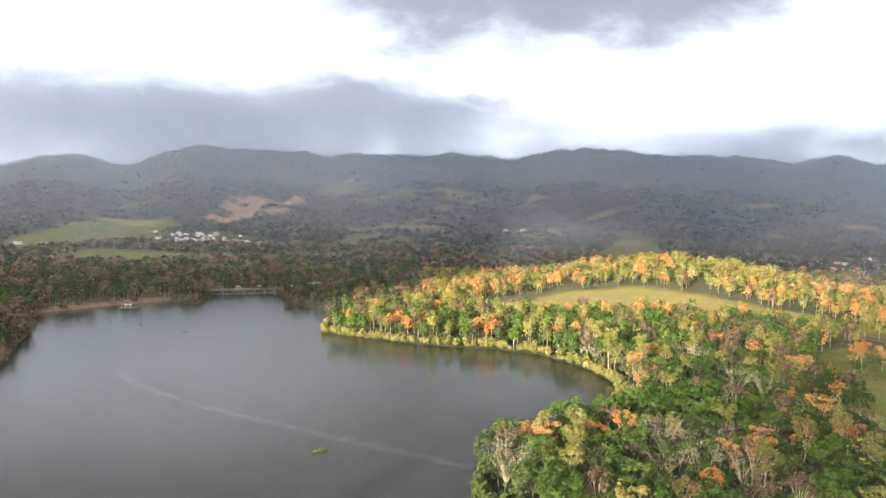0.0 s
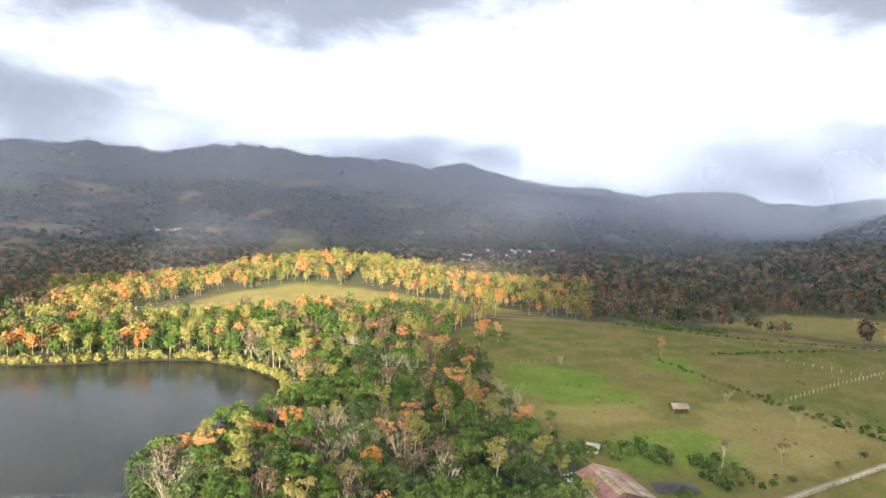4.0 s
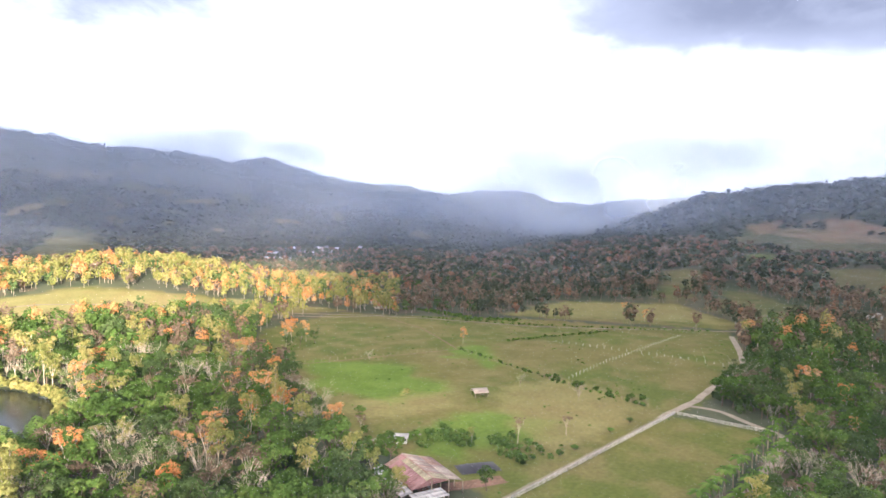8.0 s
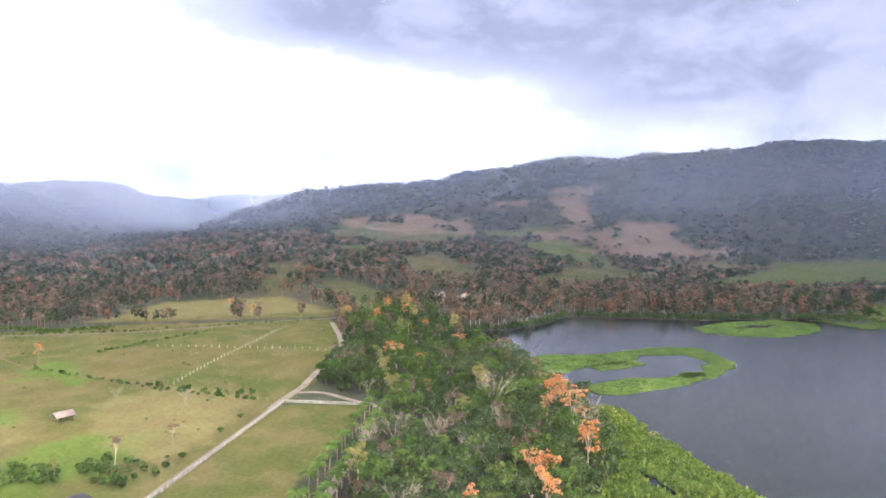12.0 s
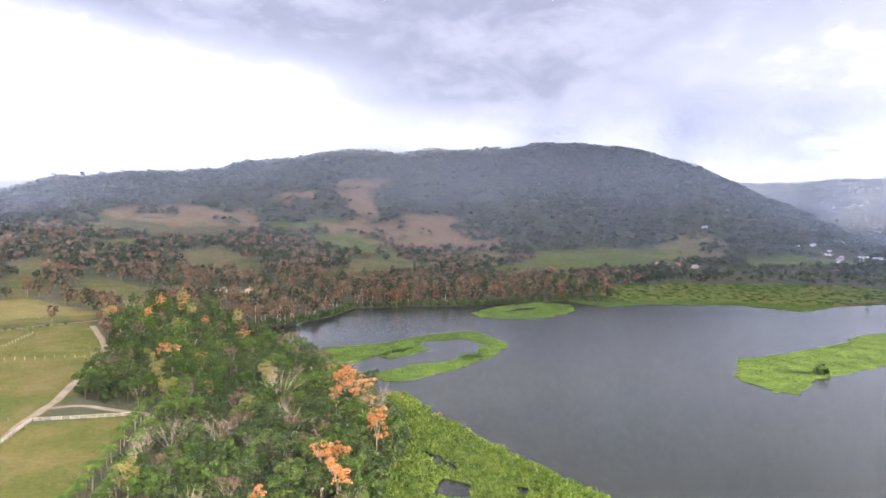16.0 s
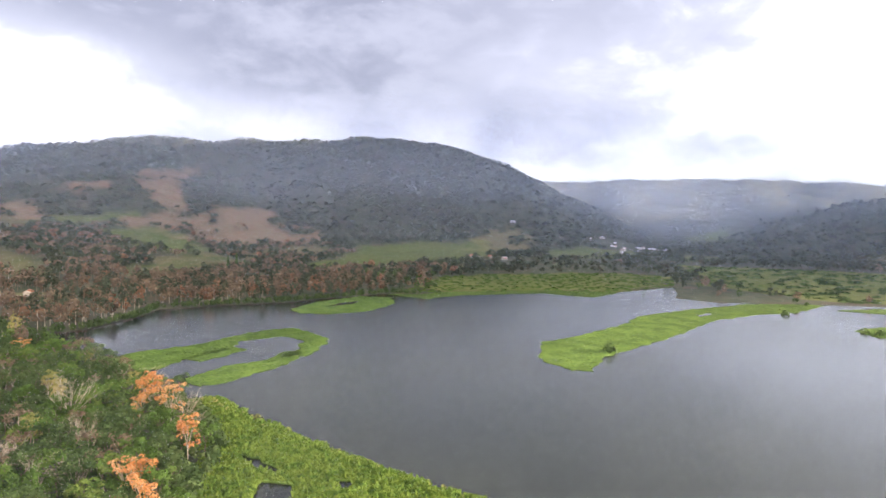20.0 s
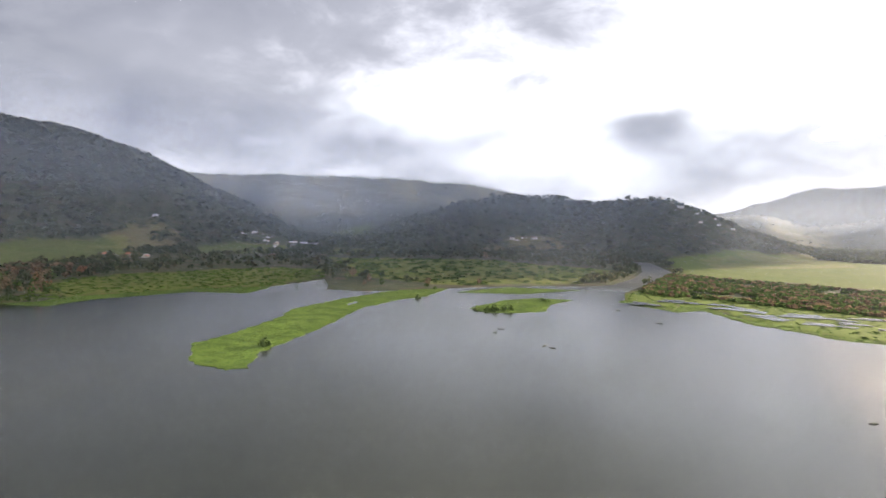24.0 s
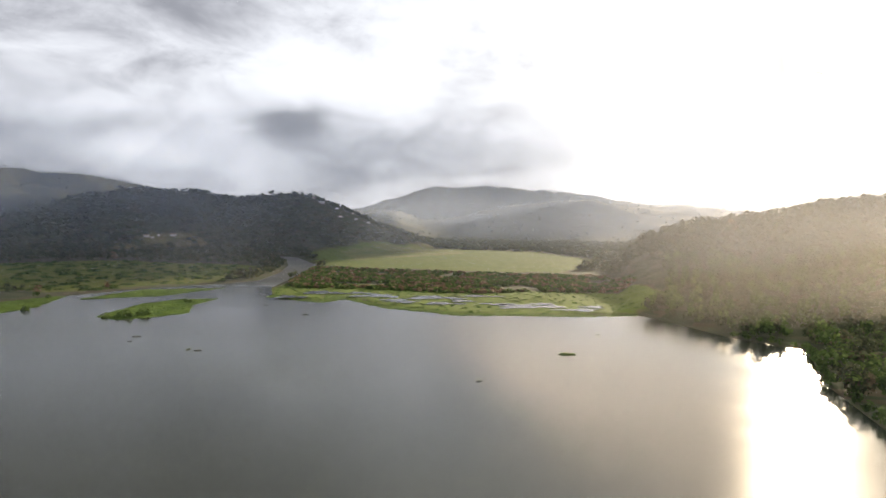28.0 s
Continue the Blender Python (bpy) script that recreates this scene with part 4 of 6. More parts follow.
# ---- floating plants ----
def outline(rng, poly, step=3.0, jag=2.2):
    pts = []
    n = len(poly)
    for i in range(n):
        a, b = np.array(poly[i], float), np.array(poly[(i + 1) % n], float)
        m = max(1, int(np.linalg.norm(b - a) / step))
        for k in range(m):
            q = a + (b - a) * k / m
            s = jag * math.sin(i * 1.3 + k * 0.9) * 0.7
            pts.append(q + rng.normal(size=2) * jag * 0.45 + s * 0.4)
    return np.array(pts)


def scatter(rng, poly, count, holes=()):
    lo, hi = poly.min(0), poly.max(0)
    got = np.zeros((0, 2))
    while len(got) < count:
        q = rng.uniform(lo, hi, (count * 3, 2))
        ok = inside(poly, q[:, 0], q[:, 1])
        for h in holes:
            ok &= ~inside(h, q[:, 0], q[:, 1])
        got = np.concatenate((got, q[ok]))
        if len(q[ok]) == 0:
            break
    return got[:count]


def tufts(rng, pts, z, tall, wide, blades=3):
    """Upright leaves of reeds and water plants: one small fan at each point."""
    n = len(pts)
    quads = []
    for k in range(blades):
        a = rng.uniform(0, 6.28, n)
        h = tall * rng.uniform(0.45, 1.2, n)
        wd = wide * rng.uniform(0.6, 1.3, n)
        lean = rng.normal(size=(n, 2)) * 0.35 * h[:, None]
        base = np.column_stack((pts + rng.normal(size=(n, 2)) * wide * 0.5, np.full(n, z) if np.isscalar(z) else z))
        side = np.column_stack((np.cos(a) * wd, np.sin(a) * wd, np.zeros(n)))
        top = base + np.column_stack((lean, h))
        quads.append(np.stack((base - side, base + side, top + side * 0.5, top - side * 0.5), 1))
    v = np.concatenate(quads).reshape(-1, 3)
    return v, np.arange(len(v)).reshape(-1, 4)


def floating_mat(name, poly, label, holes=(), density=0.25, tall=0.5, wide=0.5, leaf=None, seed=1, lift=0.22, top_mat=None):
    """A raft of water plants: a low bank with a ragged rim, covered in leaf fans."""
    rng = np.random.default_rng(seed)
    rims = [outline(rng, poly)] + [outline(rng, h, 2.5, 0.8) for h in holes]
    bm = bmesh.new()
    edges = []
    for rim in rims:
        vs = [bm.verts.new((p[0], p[1], lift)) for p in rim]
        edges += [bm.edges.new((vs[i], vs[(i + 1) % len(vs)])) for i in range(len(vs))]
    bmesh.ops.triangle_fill(bm, use_beauty=True, edges=edges)
    for e in edges:
        if e.is_valid:
            a, b = e.verts
            c, d = bm.verts.new(a.co - Vector((0, 0, lift + 0.15))), bm.verts.new(b.co - Vector((0, 0, lift + 0.15)))
            bm.faces.new((a, b, d, c))
    bmesh.ops.recalc_face_normals(bm, faces=bm.faces)
    me = bpy.data.meshes.new("mat")
    bm.to_mesh(me)
    bm.free()
    me.materials.append(top_mat or MAT_BED)
    made = thing(name, label, "water plants", group="floating plant mats")
    part("mat", me, made)
    size = poly.max(0) - poly.min(0)
    x, y = rims[0][:, 0], rims[0][:, 1]
    acre = 0.5 * abs(np.dot(x, np.roll(y, 1)) - np.dot(y, np.roll(x, 1)))
    pts = scatter(rng, rims[0], int(acre * density), rims[1:])
    me2 = mesh_from("leaves", *tufts(rng, pts, lift - 0.05, tall, wide, 2), leaf or LEAF_MARSH)
    tagged(part("leaves", me2, made), kind="stuff")
    return made


MAT_BED = plain("plant_mat", (0.05, 0.102, 0.018), 0.95, vary=0.35, scale=0.22, second=(0.092, 0.15, 0.028), spec=0.1)
MAT_LOOP = area((322, 12), (342, -16), (352, -47), (376, -75), (381, -103), (343, -114), (314, -99), (286, -70), (268, -47), (265, -34), (279, -29), (296, -50), (301, -66), (318, -88),
                (338, -98), (357, -92), (352, -66), (332, -58), (322, -40), (303, -20), (300, -2))
floating_mat("floating_plants", MAT_LOOP, "bright green hook-shaped raft of floating water plants", density=0.8, tall=0.16, wide=0.6, seed=3)
floating_mat("floating_plants", area((318, -36), (330, -46), (337, -60), (330, -64), (318, -52), (308, -40)), "ragged patch of green plants within the raft", density=0.8, tall=0.16, wide=0.6, seed=12)
floating_mat("floating_plants", area((306, -74), (316, -84), (312, -90), (300, -80)), "small green patch of water plants beside the raft", density=0.8, tall=0.16, wide=0.6, seed=13)
floating_mat("floating_plants", area((457, -122), (490, -151), (512, -199), (497, -219), (462, -209), (432, -177), (426, -144), (437, -123)),
             "small oval raft of bright green water plants", holes=(area((462, -150), (480, -168), (486, -188), (470, -176)),), density=0.45, tall=0.16, wide=0.7, seed=4)
floating_mat("floating_plants", area((250, -194), (286, -221), (293, -259), (319, -323), (336, -348), (349, -424), (352, -499), (350, -545), (322, -560), (305, -488), (310, -448), (303, -393),
                                     (266, -303), (250, -255), (242, -229), (221, -200), (225, -192)),
             "long tongue of bright green floating water plants", holes=(area((318, -395), (326, -400), (330, -420), (322, -412)),), density=0.5, tall=0.13, wide=0.8, seed=5)
floating_mat("floating_plants", area((128, -10), (161, -14), (188, -26), (209, -28), (238, -24), (247, -31), (243, -41), (217, -45), (205, -50), (189, -54), (174, -62), (160, -67),
                                     (152, -71), (132, -80), (110, -92), (98, -70), (112, -35)),
             "wide bank of lush green reeds and water hyacinth", holes=(area((184, -34), (178, -39), (165, -43), (172, -36)), area((163, -36), (157, -44), (148, -40), (152, -31)), area((155, -54), (153, -57), (148, -56), (150, -53))),
             density=2.2, tall=0.9, wide=0.45, seed=6, lift=0.35, leaf=LEAF_REED)
floating_mat("floating_plants", area((236, -450), (236, -515), (217, -551), (188, -558), (193, -517), (180, -471), (199, -445), (218, -434)),
             "low green islet of water plants near the river mouth", density=0.4, tall=0.2, wide=0.8, seed=8)
floating_mat("floating_plants", area((300, -540), (283, -620), (209, -650), (228, -610), (245, -572)), "thin green mud bar overgrown with water plants", density=0.25, tall=0.2, wide=0.9, seed=9)
floating_mat("floating_plants", area((520, -226), (507, -251), (518, -287), (504, -362), (495, -396), (464, -453), (438, -400), (452, -388), (480, -372), (492, -290), (480, -245)),
             "band of bright green plants along the lake's far shore", density=0.3, tall=0.2, wide=0.9, seed=10)
floating_mat("floating_plants", area((148, -593), (96, -551), (97, -598), (74, -587), (55, -554), (35, -527), (4, -510), (-23, -488), (-61, -489), (-117, -488), (-169, -496), (-165, -488), (-117, -479),
                                     (-61, -480), (-20, -478), (8, -498), (38, -514), (55, -538), (75, -570), (92, -540), (150, -578)),
             "fringe of green water plants along the marsh", density=0.3, tall=0.2, wide=0.9, seed=11)


# ---- trees that stand near enough to be told apart ----
TREE_RNG = np.random.default_rng(21)
KINDS = {}


def kinds(key, count, make):
    KINDS[key] = [make(np.random.default_rng(100 + 17 * i + len(key))) for i in range(count)]


GREEN_LABEL = "broad-crowned green tree with dense bright foliage in lakeside woodland"
DARK_LABEL = "dark green forest tree with a rounded crown"
YELLOW_LABEL = "tall slender yellow-green tree with a pale trunk"
ORANGE_LABEL = "flowering tree with a fiery orange crown and pale limbs"
BARE_LABEL = "leafless tree with pale grey spreading branches"
BROWN_LABEL = "half-bare tree with thin dull brown foliage"
kinds("green_tree", 4, lambda r: tree_kind("green_tree", r, LEAF_GREEN, BARK_DARK, 12.0, 0.44, 4.3, 7, 0.24, 1.5, 30, 0.45, 1, GREEN_LABEL, 1.0, 13))
kinds("dark_tree", 4, lambda r: tree_kind("dark_tree", r, LEAF_DARK, BARK_DARK, 12.5, 0.38, 4.2, 6, 0.22, 1.5, 28, 0.43, 1, DARK_LABEL, 1.0, 16))
kinds("yellow_tree", 4, lambda r: tree_kind("yellow_tree", r, LEAF_SUN_YELLOW, BARK_PALE, 15.5, 0.48, 2.7, 6, 0.17, 1.25, 26, 0.36, 2, YELLOW_LABEL, 0.95, 12))
kinds("orange_tree", 4, lambda r: tree_kind("orange_tree", r, LEAF_ORANGE, BARK_PALE, 14.0, 0.42, 3.4, 7, 0.18, 1.1, 24, 0.32, 2, ORANGE_LABEL, 0.9, 10))
kinds("bare_tree", 4, lambda r: bare_kind("bare_tree", r, BARK_BARE, 12.5, 0.24, 5.2, 17, 0.115, BARE_LABEL))
kinds("brown_tree", 4, lambda r: tree_kind("brown_tree", r, LEAF_BROWN, BARK_PALE, 12.5, 0.42, 3.3, 7, 0.17, 1.2, 16, 0.33, 2, BROWN_LABEL, 0.9, 8))
GROUPS = {k: k.replace("_", " ") + "s by the lake" for k in KINDS}
USED = {k: 0 for k in KINDS}
LATER = {}


def plant(key, x, y, scale=1.0):
    """One more tree of that kind. The first models are set last."""
    i = USED[key]
    USED[key] += 1
    m = pose(x, y, ground_at(x, y), TREE_RNG.normal() * 2, TREE_RNG.normal() * 2, TREE_RNG.uniform(0, 360)) @ Matrix.Diagonal((scale, scale, scale * TREE_RNG.uniform(0.9, 1.12), 1))
    pool = KINDS[key]
    if i < len(pool):
        LATER[(key, i)] = m
    else:
        ob = copy_thing(pool[i % len(pool)], m)
        ob["group"] = GROUPS[key]


WOOD_NORTH = area((-71, 369), (-62, 410), (-30, 430), (20, 424), (70, 416), (110, 424), (160, 418), (205, 396), (250, 378), (213, 347), (178, 302), (164, 256), (142, 212), (129, 166), (120, 148),
                  (112, 136), (98, 100), (60, 92), (15, 138), (10, 160), (22, 190), (65, 226), (72, 262), (60, 310))
WOOD_EAST = area((148, 43), (222, 44), (240, 62), (251, 80), (264, 86), (322, 90), (366, 102), (424, 124), (470, 118), (462, 60), (405, 56), (340, 14), (270, -12), (240, -24), (190, -28), (128, -12), (110, 20))
BARN_WOOD = area((98, 100), (112, 136), (120, 148), (126, 144), (110, 128), (104, 104))
CLEARINGS = (area((12, 474), (42, 522), (110, 540), (175, 525), (240, 470), (300, 400), (262, 385), (205, 404), (160, 428), (110, 434), (40, 430)), area((96, 98), (150, 98), (150, 146), (120, 132), (106, 130), (102, 106)))

SPOTS = (("orange_tree", 30, 170, 1.05), ("orange_tree", 24, 176, 0.95), ("orange_tree", 53, 176, 1.0), ("orange_tree", 78, 163, 0.8), ("orange_tree", 87, 169, 0.8), ("orange_tree", 92, 158, 0.8),
         ("bare_tree", 63, 172, 1.25), ("dark_tree", 62, 163, 1.0), ("yellow_tree", 40, 178, 0.95), ("orange_tree", 324, 31, 0.95), ("orange_tree", 298, 63, 0.85), ("orange_tree", 277, 43, 0.85),
         ("orange_tree", 223, -14, 1.15), ("orange_tree", 209, -19, 1.2), ("orange_tree", 214, -10, 1.0), ("orange_tree", 178, -20, 1.0), ("orange_tree", 156, -8, 0.95), ("orange_tree", 160, -4, 0.9),
         ("bare_tree", 221, 9, 1.3), ("bare_tree", 286, 84, 1.1), ("bare_tree", 416, 106, 1.3), ("bare_tree", 179, 43, 0.8), ("bare_tree", 184, 37, 0.85), ("bare_tree", 168, 6, 0.8),
         ("bare_tree", 174, 14, 0.8), ("bare_tree", 165, 38, 0.7), ("green_tree", 170, 22, 0.95), ("green_tree", 163, 16, 0.9), ("green_tree", 288, 77, 0.6), ("orange_tree", 119, 152, 0.95), ("orange_tree", 370, 56, 0.9),
         ("orange_tree", 420, 118, 1.0), ("brown_tree", 162, 113, 0.62), ("brown_tree", 180, 106, 0.5), ("bare_tree", 220, 153, 0.5), ("bare_tree", 219, 124, 0.5), ("green_tree", 127, 98, 0.5),
         ("yellow_tree", 150, 122, 0.4), ("orange_tree", 454, 219, 0.8), ("orange_tree", 438, 196, 0.6), ("orange_tree", 274, 231, 0.7), ("dark_tree", 407, 240, 0.7), ("green_tree", 141, 165, 0.45),
         ("brown_tree", 134, 156, 0.5), ("bare_tree", 205, 233, 0.45), ("green_tree", 120, 127, 0.8), ("yellow_tree", 108, 121, 0.7), ("green_tree", 104, 112, 0.8), ("yellow_tree", 101, 104, 0.7),
         ("orange_tree", 205, 300, 1.0), ("orange_tree", 196, 292, 0.95), ("orange_tree", 212, 296, 0.9), ("dark_tree", 200, 285, 0.7), ("dark_tree", 190, 280, 0.7), ("dark_tree", 212, 288, 0.6),
         ("bare_tree", 112, 232, 1.15), ("bare_tree", 124, 240, 1.1), ("bare_tree", 138, 246, 1.1), ("bare_tree", 118, 222, 1.2), ("orange_tree", 150, 262, 1.1), ("orange_tree", 155, 270, 1.0))
for key, x, y, k in SPOTS:
    plant(key, x, y, k)
spot_xy = np.array([(s[1], s[2]) for s in SPOTS])


def stand(poly, spacing, shares, limit, tall):
    """Fill a wood: jittered spacing, kinds by share, thinning where the land opens."""
    lo, hi = poly.min(0), poly.max(0)
    gx, gy = np.meshgrid(np.arange(lo[0], hi[0], spacing), np.arange(lo[1], hi[1], spacing), indexing="ij")
    x = gx.ravel() + TREE_RNG.uniform(-0.45, 0.45, gx.size) * spacing
    y = gy.ravel() + TREE_RNG.uniform(-0.45, 0.45, gx.size) * spacing
    ok = inside(poly, x, y) & (shore(x, y) > 1.5)
    for c in CLEARINGS:
        ok &= ~inside(c, x, y)
    x, y = x[ok], y[ok]
    edge = shore(x, y)
    n = rough(x, y, 90)
    names = list(shares)
    for a, b, e, q in zip(x, y, edge, n):
        if np.min(np.hypot(*(spot_xy - (a, b)).T)) < 3.2:
            continue
        if math.hypot(a, b) > limit:
            FAR.append((a, b, e))
            continue
        wts = np.array([shares[k] for k in names], float)
        # more yellow trees by the shore, their colour carrying its sunlight
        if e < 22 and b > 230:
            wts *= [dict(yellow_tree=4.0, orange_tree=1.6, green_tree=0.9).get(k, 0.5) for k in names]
        else:
            wts *= [1 + 0.8 * q if k == "green_tree" else 1 - 0.6 * q for k in names]
        key = names[int(TREE_RNG.choice(len(names), p=np.clip(wts, 0.01, None) / np.clip(wts, 0.01, None).sum()))]
        if USED[key] > 290:
            FAR.append((a, b, e))
            continue
        plant(key, a, b, tall * TREE_RNG.uniform(0.72, 1.18) * (1.12 if e < 22 and b > 230 else 1.0))


FAR = []
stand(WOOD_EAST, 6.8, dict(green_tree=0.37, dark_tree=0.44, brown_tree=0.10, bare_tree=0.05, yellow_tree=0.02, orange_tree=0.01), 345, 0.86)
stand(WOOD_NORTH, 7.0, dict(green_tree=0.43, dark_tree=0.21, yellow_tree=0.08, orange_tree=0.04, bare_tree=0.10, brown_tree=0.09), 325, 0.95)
for (key, i), m in LATER.items():
    KINDS[key][i].matrix_basis = m
    KINDS[key][i]["group"] = GROUPS[key]


# ---- woods farther off ----
def far_model(rng, quads, tall, wide, base=0.4, up=0.3, fill=1.05):
    d = rng.normal(size=(quads, 3))
    d /= np.linalg.norm(d, axis=1, keepdims=True)
    d[:, 2] = np.abs(d[:, 2]) * rng.choice((1, 1, -0.6), quads)
    lump = 1 + 0.3 * np.sin(d[:, 0:1] * 5 + rng.uniform(0, 6)) * np.cos(d[:, 1:2] * 4)
    c = d * (wide / 2, wide / 2, tall * (1 - base) / 2) * lump * rng.uniform(0.6, 1.05, (quads, 1)) + (0, 0, tall * (base + (1 - base) / 2))
    nrm = d + rng.normal(size=d.shape) * 0.3 + (0, 0, up)
    nrm /= np.linalg.norm(nrm, axis=1, keepdims=True)
    u = np.cross(nrm, rng.normal(size=d.shape))
    u /= np.linalg.norm(u, axis=1, keepdims=True)
    v = np.cross(nrm, u)
    s = wide * fill / math.sqrt(quads) * rng.uniform(0.7, 1.3, (quads, 1))
    return np.stack((c - u * s, c - v * s * 0.8, c + u * s, c + v * s * 0.8), 1)


def far_woods(name, x, y, quads, tall, wide, material, label, seed, trunks=0, base=0.4, up=0.3, fill=1.05):
    rng = np.random.default_rng(seed)
    n = len(x)
    if not n:
        return
    models = np.stack([far_model(rng, quads, tall, wide, base, up, fill) for _ in range(6)])
    pick = models[rng.integers(0, 6, n)].reshape(n, quads * 4, 3)
    a, s = rng.uniform(0, 6.28, n), rng.uniform(0.65, 1.25, n)
    c, q = np.cos(a)[:, None], np.sin(a)[:, None]
    z = height(x, y)
    px = (pick[..., 0] * c - pick[..., 1] * q) * s[:, None] + x[:, None]
    py = (pick[..., 0] * q + pick[..., 1] * c) * s[:, None] + y[:, None]
    pz = pick[..., 2] * (s * rng.uniform(0.85, 1.2, n))[:, None] + z[:, None]
    v = np.stack((px, py, pz), -1).reshape(-1, 3)
    me = mesh_from(name, v, np.arange(len(v)).reshape(-1, 4), material)
    tint = np.repeat(rng.random(n), quads * 4).astype(np.float32)
    me.attributes.new("tint", "FLOAT", "POINT").data.foreach_set("value", tint)
    made = tagged(new(name, me), label, "woodland", kind="stuff")
    trunks = np.broadcast_to(trunks, n)
    for bark, some in ((BARK_PALE, trunks > 1), (BARK_MID, trunks == 1)):
        some = some & (y > -120)
        if some.any():
            tagged(part("trunks", trunk_mesh(x[some], y[some], z[some], tall * s[some] * 0.72, rng, bark), made), kind="stuff")


def trunk_mesh(x, y, z, high, rng, bark):
    """Three-sided tapering trunks, one at each place."""
    n = len(x)
    k = np.arange(3) * 2.094
    r = (0.16 + 0.06 * rng.random(n))[:, None, None]
    ring = np.column_stack((np.cos(k), np.sin(k), np.zeros(3)))[None]
    low = np.column_stack((x, y, z - 0.5))[:, None, :] + ring * r
    top = np.column_stack((x, y, z + high))[:, None, :] + ring * r * 0.6
    f = np.array([(0, 1, 4, 3), (1, 2, 5, 4), (2, 0, 3, 5)])[None] + (np.arange(n) * 6)[:, None, None]
    return mesh_from("trunks", np.concatenate((low, top), 1).reshape(-1, 3), f.reshape(-1, 4), bark)



def ring_points(rng, r0, r1, spacing, az0=-42, az1=222):
    n = int(math.pi * (r1 ** 2 - r0 ** 2) / spacing ** 2 * (az1 - az0) / 360)
    r = np.sqrt(rng.uniform(r0 ** 2, r1 ** 2, n))
    a = np.radians(rng.uniform(az0, az1, n))
    return r * np.sin(a), r * np.cos(a), r


# middle, half-widths and number of houses of the villages round the valley
VILLAGES = ((-530, 1356, 105, 120, 54), (-410, 1300, 60, 50, 10), (-673, 1091, 70, 25, 12), (285, 958, 55, 25, 14), (566, 920, 80, 40, 20), (700, 1020, 110, 50, 14), (45, 1307, 35, 25, 4),
            (183, 1730, 50, 25, 5), (-407, 2588, 130, 60, 12), (1030, -1060, 110, 90, 20), (923, -545, 22, 50, 5), (868, -590, 16, 20, 2), (545, -1310, 30, 25, 4), (200, -1620, 120, 40, 7),
            (-120, 625, 28, 18, 4), (860, 1130, 110, 60, 14), (1226, -844, 8, 8, 1))


def in_village(x, y):
    near = np.zeros(len(x), bool)
    for cx, cy, rx, ry, n in VILLAGES:
        near |= ((x - cx) / rx) ** 2 + ((y - cy) / ry) ** 2 < 1.1
    return near


f = np.array(FAR)
mid_rng = np.random.default_rng(55)
pick = mid_rng.random(len(f)) + 0.12 * rough(f[:, 0], f[:, 1], 90)
north = f[:, 1] > 200
near_shore = (f[:, 2] < 26) & north
# shore groves turn mostly yellow to paint in the sun there
bounds = np.where(near_shore[:, None], (0.20, 0.30, 0.70, 0.90), np.where(north[:, None], (0.42, 0.66, 0.80, 0.86), (0.28, 0.74, 0.80, 0.84)))
which = (pick[:, None] > bounds).sum(1)
for k, (nm, mat, lab, tall, wide) in enumerate((("green_grove", LEAF_GREEN, "dense bright green trees of the peninsula wood", 12, 7.5), ("dark_grove", LEAF_DARK, "dark green trees of the lakeside wood", 12, 7.5),
                                                ("yellow_grove", LEAF_SUN_YELLOW, "sunlit yellow-green trees along the peninsula", 15, 5.8), ("orange_grove", LEAF_ORANGE, "orange flowering trees scattered through the wood", 14, 6.2),
                                                ("brown_grove", LEAF_BROWN, "thin brownish half-bare trees in the wood", 13, 6.5))):
    g = f[which == k]
    far_woods(nm, g[:, 0], g[:, 1], 135, tall, wide, mat, lab, 130 + k, 2, 0.3 if k < 2 else 0.36)
ROAD_LINES = [area((470, 118), (438, 138), (426, 160), (386, 200), (356, 240), (341, 276), (325, 313), (304, 350), (273, 379))]
rng = np.random.default_rng(5)
x, y, r = ring_points(rng, 250, 720, 8.0)
sh = shore(x, y)
MEADOW_SOUTH = area((165, -640), (148, -590), (96, -548), (0, -500), (-170, -490), (-215, -560), (-262, -700), (-262, -960), (-76, -930), (119, -1015), (170, -960), (160, -790))
SCRUB = area((160, -737), (176, -950), (125, -935), (47, -900), (-14, -890), (-58, -880), (-153, -865), (-240, -850), (-220, -640), (-116, -652), (-42, -622), (28, -642), (96, -648), (149, -652))
ok = (sh > 2.5) & (woods(x, y) > 0.6) & ~inside(WOOD_NORTH, x, y) & ~inside(WOOD_EAST, x, y) & ~inside(MEADOW_SOUTH, x, y)
for c in CLEARINGS:
    ok &= ~inside(c, x, y)
ok &= ~inside(area((110, 58), (235, 60), (300, 80), (322, 92), (240, 100), (120, 100)), x, y)
ok &= gap(ROAD_LINES[0], x, y, False) > 6
slope = (x > 380) & (y > -40) & (y < 420) & (np.hypot(x, y) > 470)
ok &= ~slope | (rng.random(len(x)) < 0.62)
lowland = (x > 230) & (y < -480) & (x < 720)
ok &= ~lowland | (rng.random(len(x)) < 0.13)
x, y, r, sh = x[ok], y[ok], r[ok], sh[ok]
pickr = rng.random(len(x)) + 0.10 * rough(x, y, 130)
south = y < -350
kind_of = np.where(pickr < 0.30, 0, np.where(pickr < 0.52, 1, np.where(pickr < 0.90, 2, np.where(pickr < 0.93, 3, 4))))
kind_of = np.where((kind_of == 4) | ((south | (x < -60)) & (kind_of >= 3)), 2, kind_of)
kind_of = np.where((x < -100) & (y < -100), np.where(pickr < 0.5, 1, 2), kind_of)
